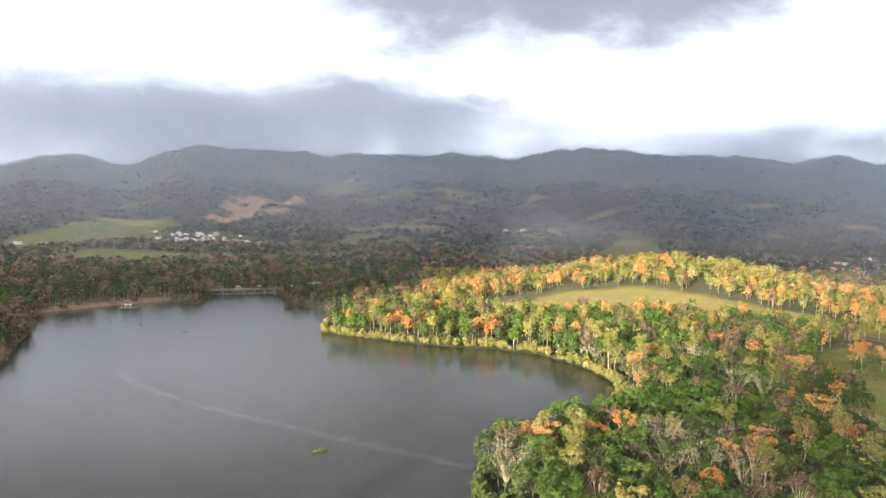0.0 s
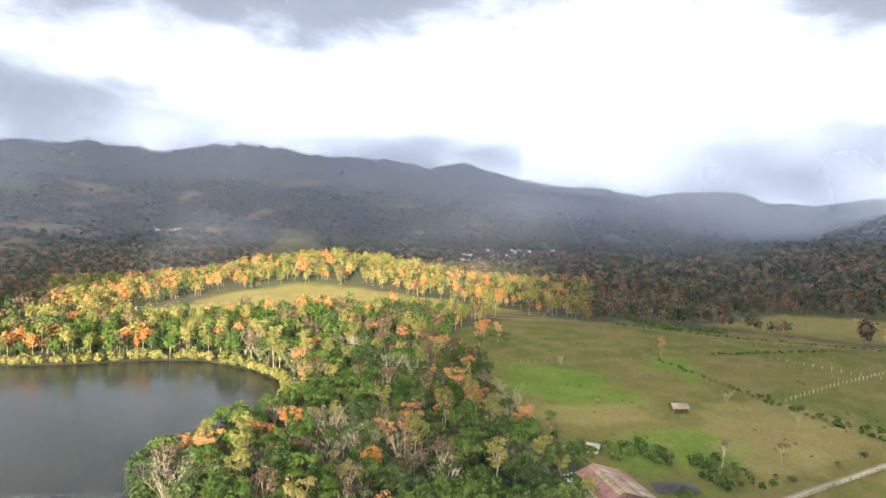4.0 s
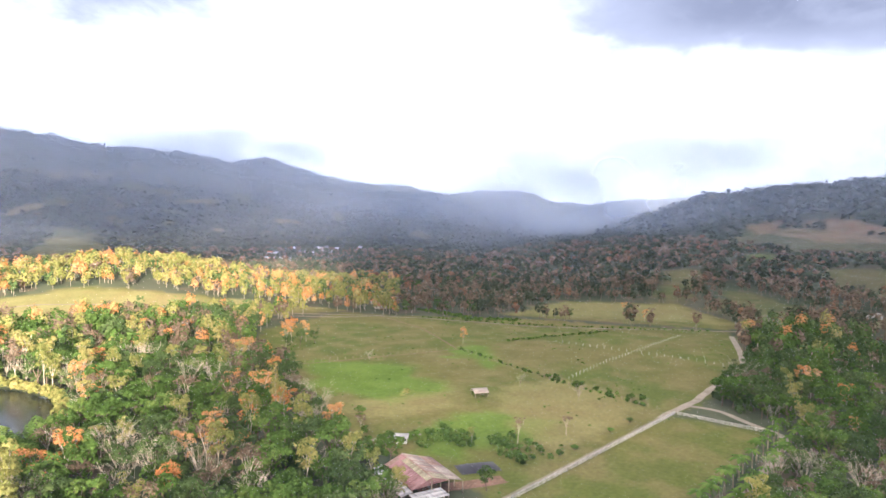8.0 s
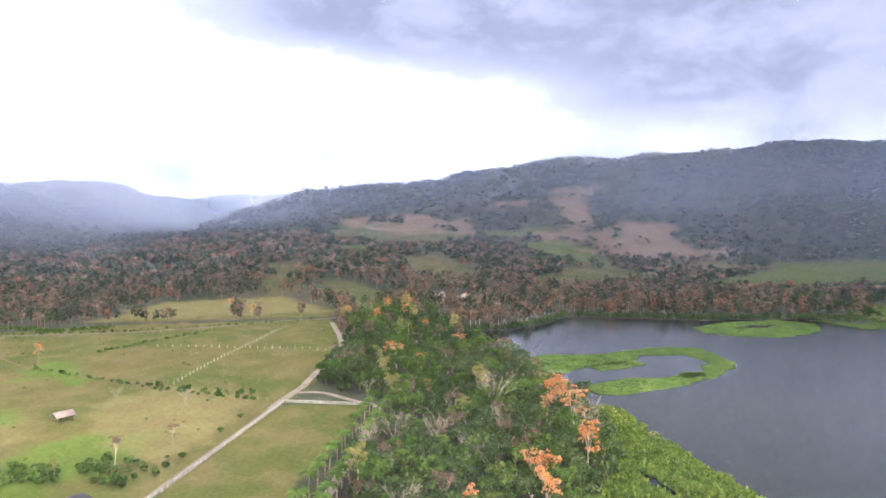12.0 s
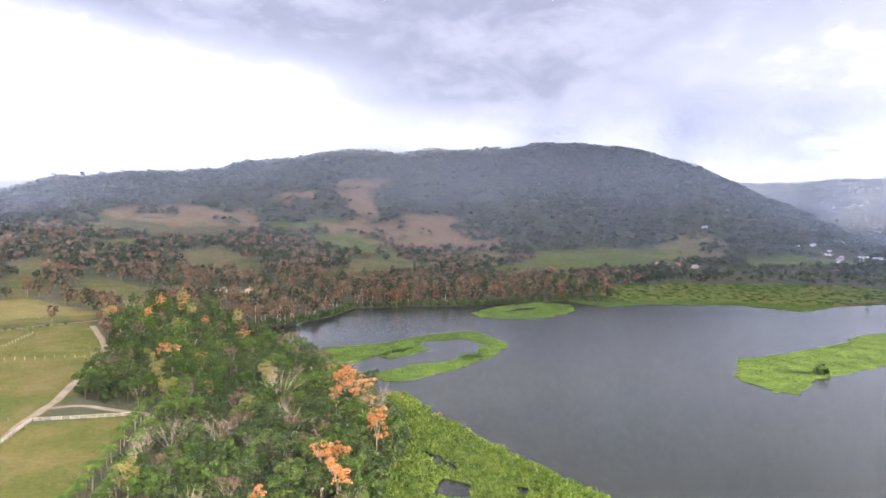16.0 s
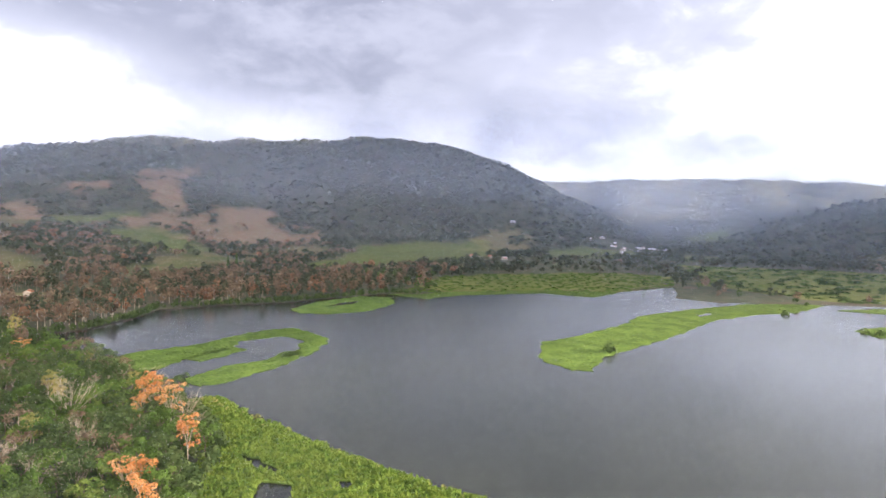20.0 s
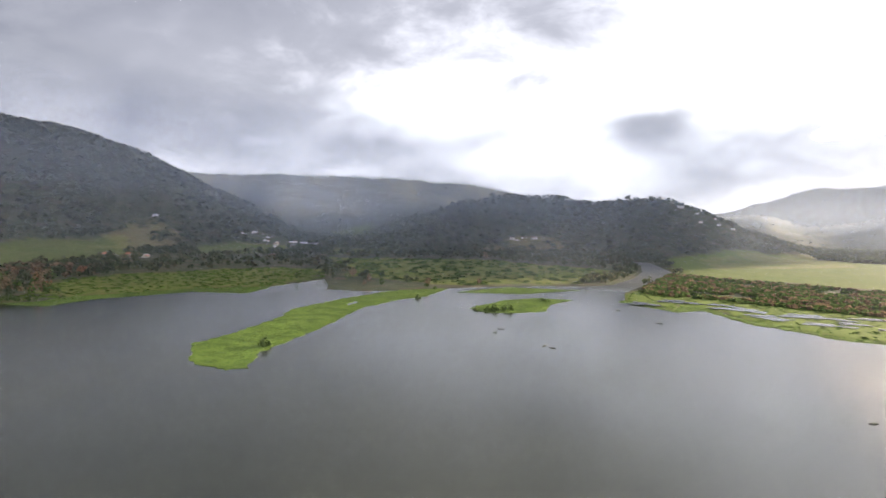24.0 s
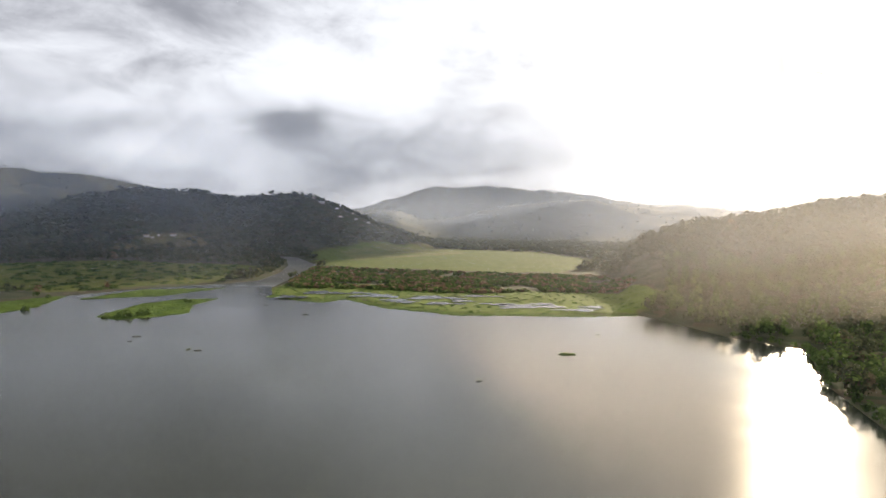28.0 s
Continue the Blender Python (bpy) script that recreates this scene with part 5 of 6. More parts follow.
kind_of = np.where((sh < 40) & (x > 300) & ~south & (rng.random(len(x)) < 0.22), 3, kind_of)
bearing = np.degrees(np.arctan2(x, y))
# sunlit knoll done in leaf colour: mostly yellow and orange kinds
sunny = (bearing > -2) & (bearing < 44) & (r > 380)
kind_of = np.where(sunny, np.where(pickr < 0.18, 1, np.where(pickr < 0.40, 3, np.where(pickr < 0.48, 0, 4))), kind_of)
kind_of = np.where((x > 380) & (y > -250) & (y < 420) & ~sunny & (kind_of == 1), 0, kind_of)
# orange trees here get a brighter leaf copy, as if sunlit
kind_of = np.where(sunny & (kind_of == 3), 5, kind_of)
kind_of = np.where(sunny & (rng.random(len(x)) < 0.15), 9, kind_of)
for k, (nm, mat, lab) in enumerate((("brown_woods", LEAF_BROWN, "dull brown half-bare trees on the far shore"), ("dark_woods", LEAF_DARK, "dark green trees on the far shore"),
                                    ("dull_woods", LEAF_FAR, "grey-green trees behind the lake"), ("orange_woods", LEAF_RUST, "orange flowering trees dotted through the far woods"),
                                    ("yellow_woods", LEAF_SUN_YELLOW, "yellow-green trees in the sunlit far woods"),
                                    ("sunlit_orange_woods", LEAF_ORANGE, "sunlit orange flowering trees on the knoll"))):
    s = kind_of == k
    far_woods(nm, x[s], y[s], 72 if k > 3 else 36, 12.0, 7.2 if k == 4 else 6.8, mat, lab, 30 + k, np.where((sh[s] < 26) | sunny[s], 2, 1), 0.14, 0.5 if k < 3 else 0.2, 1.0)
x, y, r = ring_points(rng, 720, 1350, 11.5)
ok = (shore(x, y) > 6) & ~in_village(x, y) & ~inside(MEADOW_SOUTH, x, y) & (woods(x, y) > 0.6)
ok &= ~((x > 230) & (y < -480) & (r < 1150) & (x < 900)) | (rng.random(len(x)) < 0.3)
x, y = x[ok], y[ok]
q = rng.random(len(x)) + 0.12 * rough(x, y, 300)
q = np.where(y < -400, q * 0.6, q)
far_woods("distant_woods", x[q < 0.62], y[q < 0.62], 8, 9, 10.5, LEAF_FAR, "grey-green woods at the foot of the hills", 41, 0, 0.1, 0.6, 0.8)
far_woods("distant_brown_woods", x[(q >= 0.62) & (q < 0.98)], y[(q >= 0.62) & (q < 0.98)], 11, 9, 10, LEAF_BROWN, "brownish dry-season woods at the foot of the hills", 42, 0, 0.2, 0.6, 0.8)
far_woods("distant_orange_trees", x[(q >= 0.98)], y[(q >= 0.98)], 18, 10, 8, LEAF_RUST, "scattered orange flowering trees below the hills", 43, 0, 0.3)
x, y, r = ring_points(rng, 1350, 2500, 14)
ok = (woods(x, y) > 0.55) & ~in_village(x, y)
x, y = x[ok], y[ok]
q = rng.random(len(x)) + 0.35 * rough(x, y, 500) + np.where(y > 700, 0.1, -0.25)
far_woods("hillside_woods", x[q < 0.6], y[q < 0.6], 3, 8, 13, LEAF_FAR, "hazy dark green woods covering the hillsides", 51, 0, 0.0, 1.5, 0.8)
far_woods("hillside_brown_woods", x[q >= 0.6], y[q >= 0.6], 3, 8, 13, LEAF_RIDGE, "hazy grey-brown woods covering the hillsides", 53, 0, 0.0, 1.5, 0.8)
x, y, r = ring_points(rng, 2500, 4500, 34)
ahead = 1 + 240 / r
keep = np.maximum(height(x * ahead, y * ahead), height(x * (1 + 500 / r), y * (1 + 500 / r))) < height(x, y) + 14
keep |= rng.random(len(x)) < 0.4
x, y = x[keep], y[keep]
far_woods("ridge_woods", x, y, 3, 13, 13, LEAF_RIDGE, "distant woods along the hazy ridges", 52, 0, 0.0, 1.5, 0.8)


# ---- shrubs, hedges, reeds ----
def shrubs(name, x, y, tall, wide, quads, material, label, seed, up=0.3):
    far_woods(name, x, y, quads, tall, wide, material, label, seed, 0, 0.0, up)


def along(line, every, jitter, rng):
    line = np.array(line, float)
    out = []
    for a, b in zip(line[:-1], line[1:]):
        n = max(1, int(np.linalg.norm(b - a) / every))
        out += [a + (b - a) * (k + rng.random()) / n + rng.normal(size=2) * jitter for k in range(n)]
    return np.array(out)


h = np.concatenate((along([(262, 222), (254, 199), (243, 162), (237, 136), (231, 100)], 3.6, 1.0, rng), along([(432, 145), (388, 204), (359, 243), (344, 280), (328, 316)], 3.0, 1.0, rng),
                    along([(298, 219), (338, 207), (378, 192)], 1.8, 1.0, rng), along([(358, 342), (356, 316), (353, 283), (370, 262)], 0.35, 3.0, rng)))
shrubs("hedge", h[:, 0], h[:, 1], 1.3, 2.0, 26, LEAF_GREEN, "scruffy dark hedge along the pasture boundary", 61)
h = np.concatenate((along([(240, 150), (236, 125), (232, 106)], 2.5, 2.2, rng), along([(130, 143), (148, 132), (158, 116), (150, 100)], 0.7, 4.5, rng), along([(118, 136), (126, 146)], 0.6, 2.0, rng),
                    along([(100, 98), (106, 126)], 0.8, 2.0, rng)))
shrubs("garden_shrubs", h[:, 0], h[:, 1], 2.4, 2.6, 40, LEAF_GREEN, "overgrown shrubs and banana plants beside the barn", 62)
sx = along(np.concatenate((LAKE_NORTH, LAKE_EAST[:18])), 1.3, 1.0, rng)
sd = shore(sx[:, 0], sx[:, 1])
sx = sx[(sd > -0.6) & (sd < 6) & (np.hypot(sx[:, 0], sx[:, 1]) > 120)]
# sun and shade along the bank come from leaf colour: yellow against dark
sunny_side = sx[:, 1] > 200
for side_of, mat, lab in ((sunny_side, LEAF_SUN_YELLOW, "sunlit yellow-green bushes along the waterline"), (~sunny_side, LEAF_DARK, "dark green bushes along the waterline")):
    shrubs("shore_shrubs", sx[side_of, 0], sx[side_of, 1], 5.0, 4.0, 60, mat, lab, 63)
for bank, mat, lab in ((LAKE_WEST, LEAF_BROWN, "grey-brown bushes along the dam and the western bank"), (LAKE_SOUTH[11:], LEAF_DARK, "dark bushes hanging over the headland's bank")):
    sx = along(bank, 1.9, 1.6, rng)
    sd = shore(sx[:, 0], sx[:, 1])
    sx = sx[(sd > 0.5) & (sd < 9)]
    shrubs("bank_shrubs", sx[:, 0], sx[:, 1], 4.4, 4.4, 36, mat, lab, 74)
rngp = along([(245, -33), (217, -44), (205, -49), (189, -53), (174, -61), (160, -66), (152, -70), (132, -79), (112, -91)], 0.6, 1.1, rng)
# yellow leaves paint the sun catching the rim of reeds
shrubs("reed_clumps", rngp[:, 0], rngp[:, 1], 2.5, 2.2, 46, LEAF_SUN_YELLOW, "tall reed clumps at the edge of the lake, coloured a sunlit yellow-green", 64)
s2 = scatter(rng, area((120, -10), (188, -24), (235, -24), (205, -42), (170, -52), (125, -70)), 420)
hole = inside(area((186, -32), (178, -41), (165, -45), (146, -42), (150, -29), (172, -34)), s2[:, 0], s2[:, 1])
s2 = s2[~hole]
shrubs("marsh_bushes", s2[:, 0], s2[:, 1], 0.9, 2.0, 40, LEAF_REED, "low lush green marsh plants", 65)
u = scatter(rng, WOOD_NORTH, 900)
u = np.concatenate((u, scatter(rng, WOOD_EAST, 600)))
u = u[(shore(u[:, 0], u[:, 1]) > 2)]
for c in CLEARINGS:
    u = u[~inside(c, u[:, 0], u[:, 1])]
shrubs("undergrowth", u[:, 0], u[:, 1], 4.6, 4.6, 26, LEAF_DARK, "dark tangled undergrowth beneath the trees", 66)
m2 = scatter(rng, SCRUB, 2600)
m2 = m2[rough(m2[:, 0], m2[:, 1], 160) > -0.55]
tone = rng.random(len(m2)) < 0.3
shrubs("marsh_scrub", m2[tone, 0], m2[tone, 1], 2.2, 6.5, 14, LEAF_BROWN, "grey-brown scrub belt behind the marsh", 67)
shrubs("marsh_scrub", m2[~tone, 0], m2[~tone, 1], 2.2, 6.5, 14, LEAF_DARK, "dark olive scrub belt behind the marsh", 73)
m3 = scatter(rng, area((330, -590), (480, -600), (700, -820), (500, -1000), (250, -950), (230, -720)), 420)
shrubs("delta_scrub", m3[:, 0], m3[:, 1], 1.2, 10.0, 14, LEAF_DARK, "dark green bushes scattered over the river delta", 68, 2.0)
m4 = np.array([(228, -446), (222, -450), (216, -452), (210, -456), (205, -455), (219, -444), (213, -447), (200, -530), (206, -536), (328, -545), (340, -548), (300, -470), (250, -240)])
shrubs("islet_bushes", m4[:, 0], m4[:, 1], 6.0, 7.0, 40, LEAF_DARK, "dark bushes on the little islet", 69)
g = scatter(rng, PASTURES[0], 900)
g = g[rough(g[:, 0], g[:, 1], 45) > 0.2]
shrubs("pasture_tussocks", g[:, 0], g[:, 1], 0.3, 1.0, 7, LEAF_GREEN, "tussocks of taller grass in the pasture", 70)
m5 = scatter(rng, MARSH, 900)
shrubs("marsh_grass", m5[:, 0], m5[:, 1], 0.07, 3.4, 6, LEAF_MARSH, "rank green marsh grass round the pools", 71, 3.0)
m6 = scatter(rng, SHORE_GREENS[0], 900)
shrubs("reed_beds", m6[:, 0], m6[:, 1], 0.2, 5.0, 6, LEAF_MARSH, "bright green reed beds on the far shore", 72, 3.0)


# ---- palms of the avenue ----
def palm_model(rng, label):
    tall = 6.5
    bits = [tube((0, 0, -0.4), (0.1, 0, tall * 0.5), 0.26, 0.2, 6), tube((0.1, 0, tall * 0.5), (0.15, 0.05, tall), 0.2, 0.15, 6)]
    made = thing("palm", label, "palm", group="palms along the avenue")
    part("trunk", mesh_from("trunk", *merged(bits), BARK_MID), made)
    for i in range(11):
        a = i * 0.571 + rng.normal() * 0.1
        rise = rng.uniform(0.2, 1.1)
        v = []
        for k in range(6):
            t = k / 5
            out = 2.9 * t
            z = tall + rise * math.sin(t * 2.2) * 1.1 - 1.1 * t * t
            wd = 0.6 * math.sin(math.pi * (0.12 + 0.83 * t))
            c, s = math.cos(a), math.sin(a)
            for side, drop in ((-1, -0.14), (0, 0.05), (1, -0.14)):
                v.append((0.15 + c * out - s * wd * side, 0.05 + s * out + c * wd * side, z + drop))
        f = [(k * 3 + j, k * 3 + j + 1, k * 3 + j + 4, k * 3 + j + 3) for k in range(5) for j in range(2)]
        part("frond", mesh_from("frond", v, f, LEAF_GREEN), made)
    return made


palms = [palm_model(np.random.default_rng(80 + i), "young royal palm with a pale trunk beside a gravel avenue") for i in range(2)]
palm_rng = np.random.default_rng(9)
spots = [(x + palm_rng.normal() * 0.4, y0 + 0.06 * (x - 150) * 0.5 + palm_rng.normal() * 0.3) for y0 in (45.0, 51.5) for x in np.arange(138, 229, 6.2)]
for i, (x, y) in enumerate(spots[2:]):
    k = palm_rng.uniform(0.75, 1.1)
    copy_thing(palms[i % 2], pose(x, y, ground_at(x, y), 0, 0, palm_rng.uniform(0, 360)) @ Matrix.Scale(k, 4))
for ob, (x, y) in zip(palms, spots[:2]):
    ob.matrix_basis = pose(x, y, ground_at(x, y))


# ---- the barn and its yard ----
def sheet_row(made, name, material_of, x0, z0, x1, z1, y0, y1, wide=1.05):
    """Tin sheets side by side down one roof slope, each a little proud of the next."""
    n = max(1, round((y1 - y0) / wide))
    step = (y1 - y0) / n
    for i in range(n):
        a, b = y0 + i * step, y0 + (i + 1) * step - 0.02
        up = 0.02 * (i % 2)
        v = np.array([(x0, a, z0 + up), (x1, a, z1 + up), (x1, b, z1 + up), (x0, b, z0 + up),
                      (x0, a, z0 + up - 0.06), (x1, a, z1 + up - 0.06), (x1, b, z1 + up - 0.06), (x0, b, z0 + up - 0.06)])
        f = np.array([(0, 1, 2, 3), (7, 6, 5, 4), (0, 4, 5, 1), (1, 5, 6, 2), (2, 6, 7, 3), (3, 7, 4, 0)])
        part(name, mesh_from(name, v, f, material_of(i, n)), made)


def build_barn():
    gz = ground_at(116, 112.5)
    barn = thing("barn", "open cattle barn with patched rusty red tin roofs", "barn", pose(116, 112.5, gz, 0, 0, -19.4) @ Matrix.Diagonal((1, 1, 0.8, 1)))
    sheet_row(barn, "roof_sheet", lambda i, n: RED_TIN if i < n * 0.86 else RUST_TIN, -5.6, 4.3, -1.5, 6.4, -8.6, 9.6)
    sheet_row(barn, "roof_sheet", lambda i, n: RED_TIN if i > n * 0.8 else OCHRE_TIN, -1.55, 6.42, 0.05, 7.2, -8.6, 9.6)
    sheet_row(barn, "roof_sheet", lambda i, n: OCHRE_TIN if i < n * 0.2 else (DUSTY_TIN if i % 4 else RUST_TIN), 0.0, 7.22, 5.0, 5.4, -8.6, 9.8)
    sheet_row(barn, "roof_sheet", lambda i, n: RUST_TIN if i > n * 0.55 else DUSTY_TIN, 4.95, 5.38, 9.2, 4.0, -7.8, 9.8)
    sheet_row(barn, "roof_sheet", lambda i, n: PALE_TIN if i % 4 else GREY_TIN, -8.6, 3.0, -5.4, 3.9, -8.8, 11.0)
    for i in range(5):
        sheet_row(barn, "roof_sheet", lambda k, n: GREY_TIN if k % 2 else PALE_TIN, -6.4 + 1.8 * i, 3.1 + 0.05 * i, -4.64 + 1.8 * i, 3.15 + 0.05 * i, -13.2, -8.2)
    part("ridge_cap", box_mesh("ridge_cap", RUST_TIN, -0.2, -8.7, 7.2, 0.2, 9.8, 7.32, 0.04), barn)
    for x, h in ((-8.3, 3.0), (-5.4, 4.2), (0, 7.0), (4.9, 5.3), (9.0, 3.95)):
        for y in (-8.4, -4, 0.5, 5, 9.4):
            part("post", box_mesh("post", TIMBER, x - 0.12, y - 0.12, -0.3, x + 0.12, y + 0.12, h), barn)
    for y in (-13, -10.8):
        for x in (-6.2, -2, 2.3):
            part("post", box_mesh("post", TIMBER, x - 0.1, y - 0.1, -0.3, x + 0.1, y + 0.1, 3.1), barn)
    part("back_wall", box_mesh("back_wall", TIMBER, -5.4, 9.3, 0, 5.0, 9.5, 4.2), barn)
    part("side_wall", box_mesh("side_wall", TIMBER, -8.4, -8, 0, -8.2, 10.6, 1.6), barn)
    gable = np.array([(-5.4, -8.45, 4.3), (5.0, -8.45, 5.3), (0, -8.45, 7.1), (-5.4, -8.35, 4.3), (5.0, -8.35, 5.3), (0, -8.35, 7.1)])
    part("gable", mesh_from("gable", gable, [(0, 1, 2), (5, 4, 3)], RED_TIN), barn)
    part("trough", box_mesh("trough", CONCRETE, 2.2, -7, 0, 3.0, 8, 0.7, 0.05), barn)
    for y in (-6, -2, 2, 6):
        part("stall_rail", box_mesh("stall_rail", TIMBER, -5.2, y, 1.0, 2.0, y + 0.08, 1.15), barn)


build_barn()
sheet = thing("tarpaulin", "black plastic cover spread over a silage heap beside the barn", "tarpaulin", pose(137, 109, ground_at(137, 109), 0, 0, -30))
gx, gy = np.meshgrid(np.linspace(-6, 6, 13), np.linspace(-3.5, 3.5, 9), indexing="ij")
gz = 0.9 * np.cos(gx / 6 * 1.4) * np.cos(gy / 3.5 * 1.4) + 0.08 * np.sin(gx * 3 + gy * 2) + 0.15
gi, gj = np.meshgrid(np.arange(12), np.arange(8), indexing="ij")
part("cover", mesh_from("cover", np.stack((gx, gy, gz), -1).reshape(-1, 3), np.stack((gi * 9 + gj, (gi + 1) * 9 + gj, (gi + 1) * 9 + gj + 1, gi * 9 + gj + 1), -1).reshape(-1, 4), SHEET, True), sheet)


def small_roofed(name, x, y, turn, wide, deep, tall, roof, label, walls=None, category="shed", group=""):
    """A small gabled building: walls with a door and windows, or open posts; two roof slopes with eaves."""
    made = thing(name, label, category, pose(x, y, ground_at(x, y), 0, 0, turn), group)
    w2, d2 = wide / 2, deep / 2
    peak = tall + wide * 0.28
    for sgn in (-1, 1):
        e = 0.5
        v = np.array([(0, -d2 - e, peak), (sgn * (w2 + e), -d2 - e, tall - e * 0.5), (sgn * (w2 + e), d2 + e, tall - e * 0.5), (0, d2 + e, peak)])
        v = np.concatenate((v, v - (0, 0, 0.1)))
        part("roof", mesh_from("roof", v, [(0, 1, 2, 3), (7, 6, 5, 4), (0, 4, 5, 1), (1, 5, 6, 2), (2, 6, 7, 3), (3, 7, 4, 0)], roof), made)
    if walls:
        prof = [(-w2, -1.0), (w2, -1.0), (w2, tall - 0.02), (0, peak - 0.14), (-w2, tall - 0.02)]
        v = [(a, -d2, b) for a, b in prof] + [(a, d2, b) for a, b in prof]
        bm = bmesh.new()
        vs = [bm.verts.new(q) for q in v]
        bm.faces.new(vs[:5]), bm.faces.new(vs[:4:-1])
        for i in range(5):
            j = (i + 1) % 5
            bm.faces.new((vs[j], vs[i], vs[i + 5], vs[j + 5]))
        me = bpy.data.meshes.new("wall")
        bm.to_mesh(me), bm.free()
        me.materials.append(walls)
        part("wall", me, made)
        for sgn in (-1, 1):
            for k in (-0.28, 0.28):
                part("window", box_mesh("window", DARKGLASS, sgn * w2 - 0.05, k * deep - 0.6, 0.9, sgn * w2 + 0.05, k * deep + 0.6, 2.0), made)
        part("door", box_mesh("door", TIMBER, -0.5, -d2 - 0.05, 0, 0.5, -d2 + 0.05, 2.05), made)
    else:
        for a in (-w2, w2):
            for b in (-d2, d2):
                part("post", box_mesh("post", TIMBER, a - 0.09, b - 0.09, -0.3, a + 0.09, b + 0.09, tall), made)
        part("rail", box_mesh("rail", TIMBER, -w2, -0.05, 1.0, w2, 0.05, 1.12), made)
    return made


small_roofed("cattle_shelter", 195.5, 155.5, 62, 4.2, 5.4, 2.2, DUSTY_TIN, "open cattle shelter with a weathered grey tin roof in a pasture", category="shelter")
small_roofed("shed", 136.5, 139.5, 40, 2.6, 3.6, 2.2, GREY_TIN, "small pale tin-roofed shed at the pasture edge", WHITE)
small_roofed("farmhouse", 588, 76, 75, 6, 16, 3.0, DUSTY_TIN, "long white farmhouse on a bare knoll among trees", WHITE, "house")
small_roofed("farmhouse", 592, 52, 85, 6, 10, 3.0, TILE, "low house with a clay tile roof on the knoll", WALL, "house")
small_roofed("farmhouse", 38, 489, 80, 6, 10, 2.8, DUSTY_TIN, "tin-roofed farmhouse in a sunlit clearing", WALL, "house")
small_roofed("farmhouse", 22, 484, 70, 5, 8, 2.8, GREY_TIN, "small grey outbuilding in a sunlit clearing", WALL, "house")
small_roofed("farmhouse", 338, 372, 30, 6, 9, 2.8, TILE, "red-roofed farmhouse beside the far road", WALL, "house")
small_roofed("farmhouse", 352, 392, 20, 5, 9, 2.8, TILE, "red-roofed outbuilding beside the far road", WALL, "house")

# far villages
house_kinds = [small_roofed("house", 0, 0, 0, w2, d2, 3.0, roof, lab, wall, "house", "village houses") for w2, d2, roof, wall, lab in
               ((7, 10, PALE_TIN, WALL, "village house with a pale zinc roof"), (7, 10, GREY_TIN, WHITE, "white village house with a grey tin roof"),
                (7, 9, TILE, WALL, "village house with a red clay roof"), (8, 14, PALE_TIN, WALL, "long village building with a zinc roof"),
                (7, 11, RUST_TIN, WALL, "village house with a rusty tin roof"))]
village_rng = np.random.default_rng(77)
sites = []
for cx, cy, rx, ry, n in VILLAGES:
    for _ in range(n):
        q = village_rng.normal(size=2) * 0.6
        sites.append((cx + q[0] * rx, cy + q[1] * ry))
for i, (x, y) in enumerate(sites):
    m = pose(x, y, ground_at(x, y) + 0.4, 0, 0, village_rng.choice((20, 110, 65)) + village_rng.normal() * 12) @ Matrix.Scale(village_rng.uniform(0.65, 1.0), 4)
    if i < len(house_kinds):
        LATER[("house", i)] = m
    else:
        copy_thing(house_kinds[int(village_rng.integers(0, 5))], m)
for i, ob in enumerate(house_kinds):
    ob.matrix_basis = LATER[("house", i)]

# ---- the dam, its sluice and the dredger ----
def bank_wall(name, pts, tall, slope, crest, material, label):
    pts = np.array(pts, float)
    d = np.gradient(pts, axis=0)
    d /= np.linalg.norm(d, axis=1, keepdims=True)
    side = np.stack((-d[:, 1], d[:, 0]), -1)
    rows = []
    for off, z in ((crest + slope * tall, -1.0), (crest, tall), (-crest, tall), (-crest - slope * tall, -1.0)):
        rows.append(np.column_stack((pts - side * off, np.full(len(pts), z) + 0.12 * np.sin(np.arange(len(pts)) * 2.1 + off))))
    n = len(pts)
    i, j = np.meshgrid(np.arange(n - 1), np.arange(3), indexing="ij")
    f = np.stack((j * n + i, (j + 1) * n + i, (j + 1) * n + i + 1, j * n + i + 1), -1).reshape(-1, 4)
    return tagged(new(name, mesh_from(name, np.concatenate(rows), f, material)), label, "dam", kind="structure")


def fine_line(pts, every):
    out = []
    for a, b in zip(pts[:-1], pts[1:]):
        n = max(1, int(math.dist(a, b) / every))
        out += [(a[0] + (b[0] - a[0]) * k / n, a[1] + (b[1] - a[1]) * k / n) for k in range(n)]
    return out + [pts[-1]]


bank_wall("dam", fine_line([(-275, 408), (-266, 424), (-250, 447), (-231, 469), (-214, 488)], 4), 2.5, 1.6, 2.0, STONE, "long stone-faced earth dam along the lake shore")


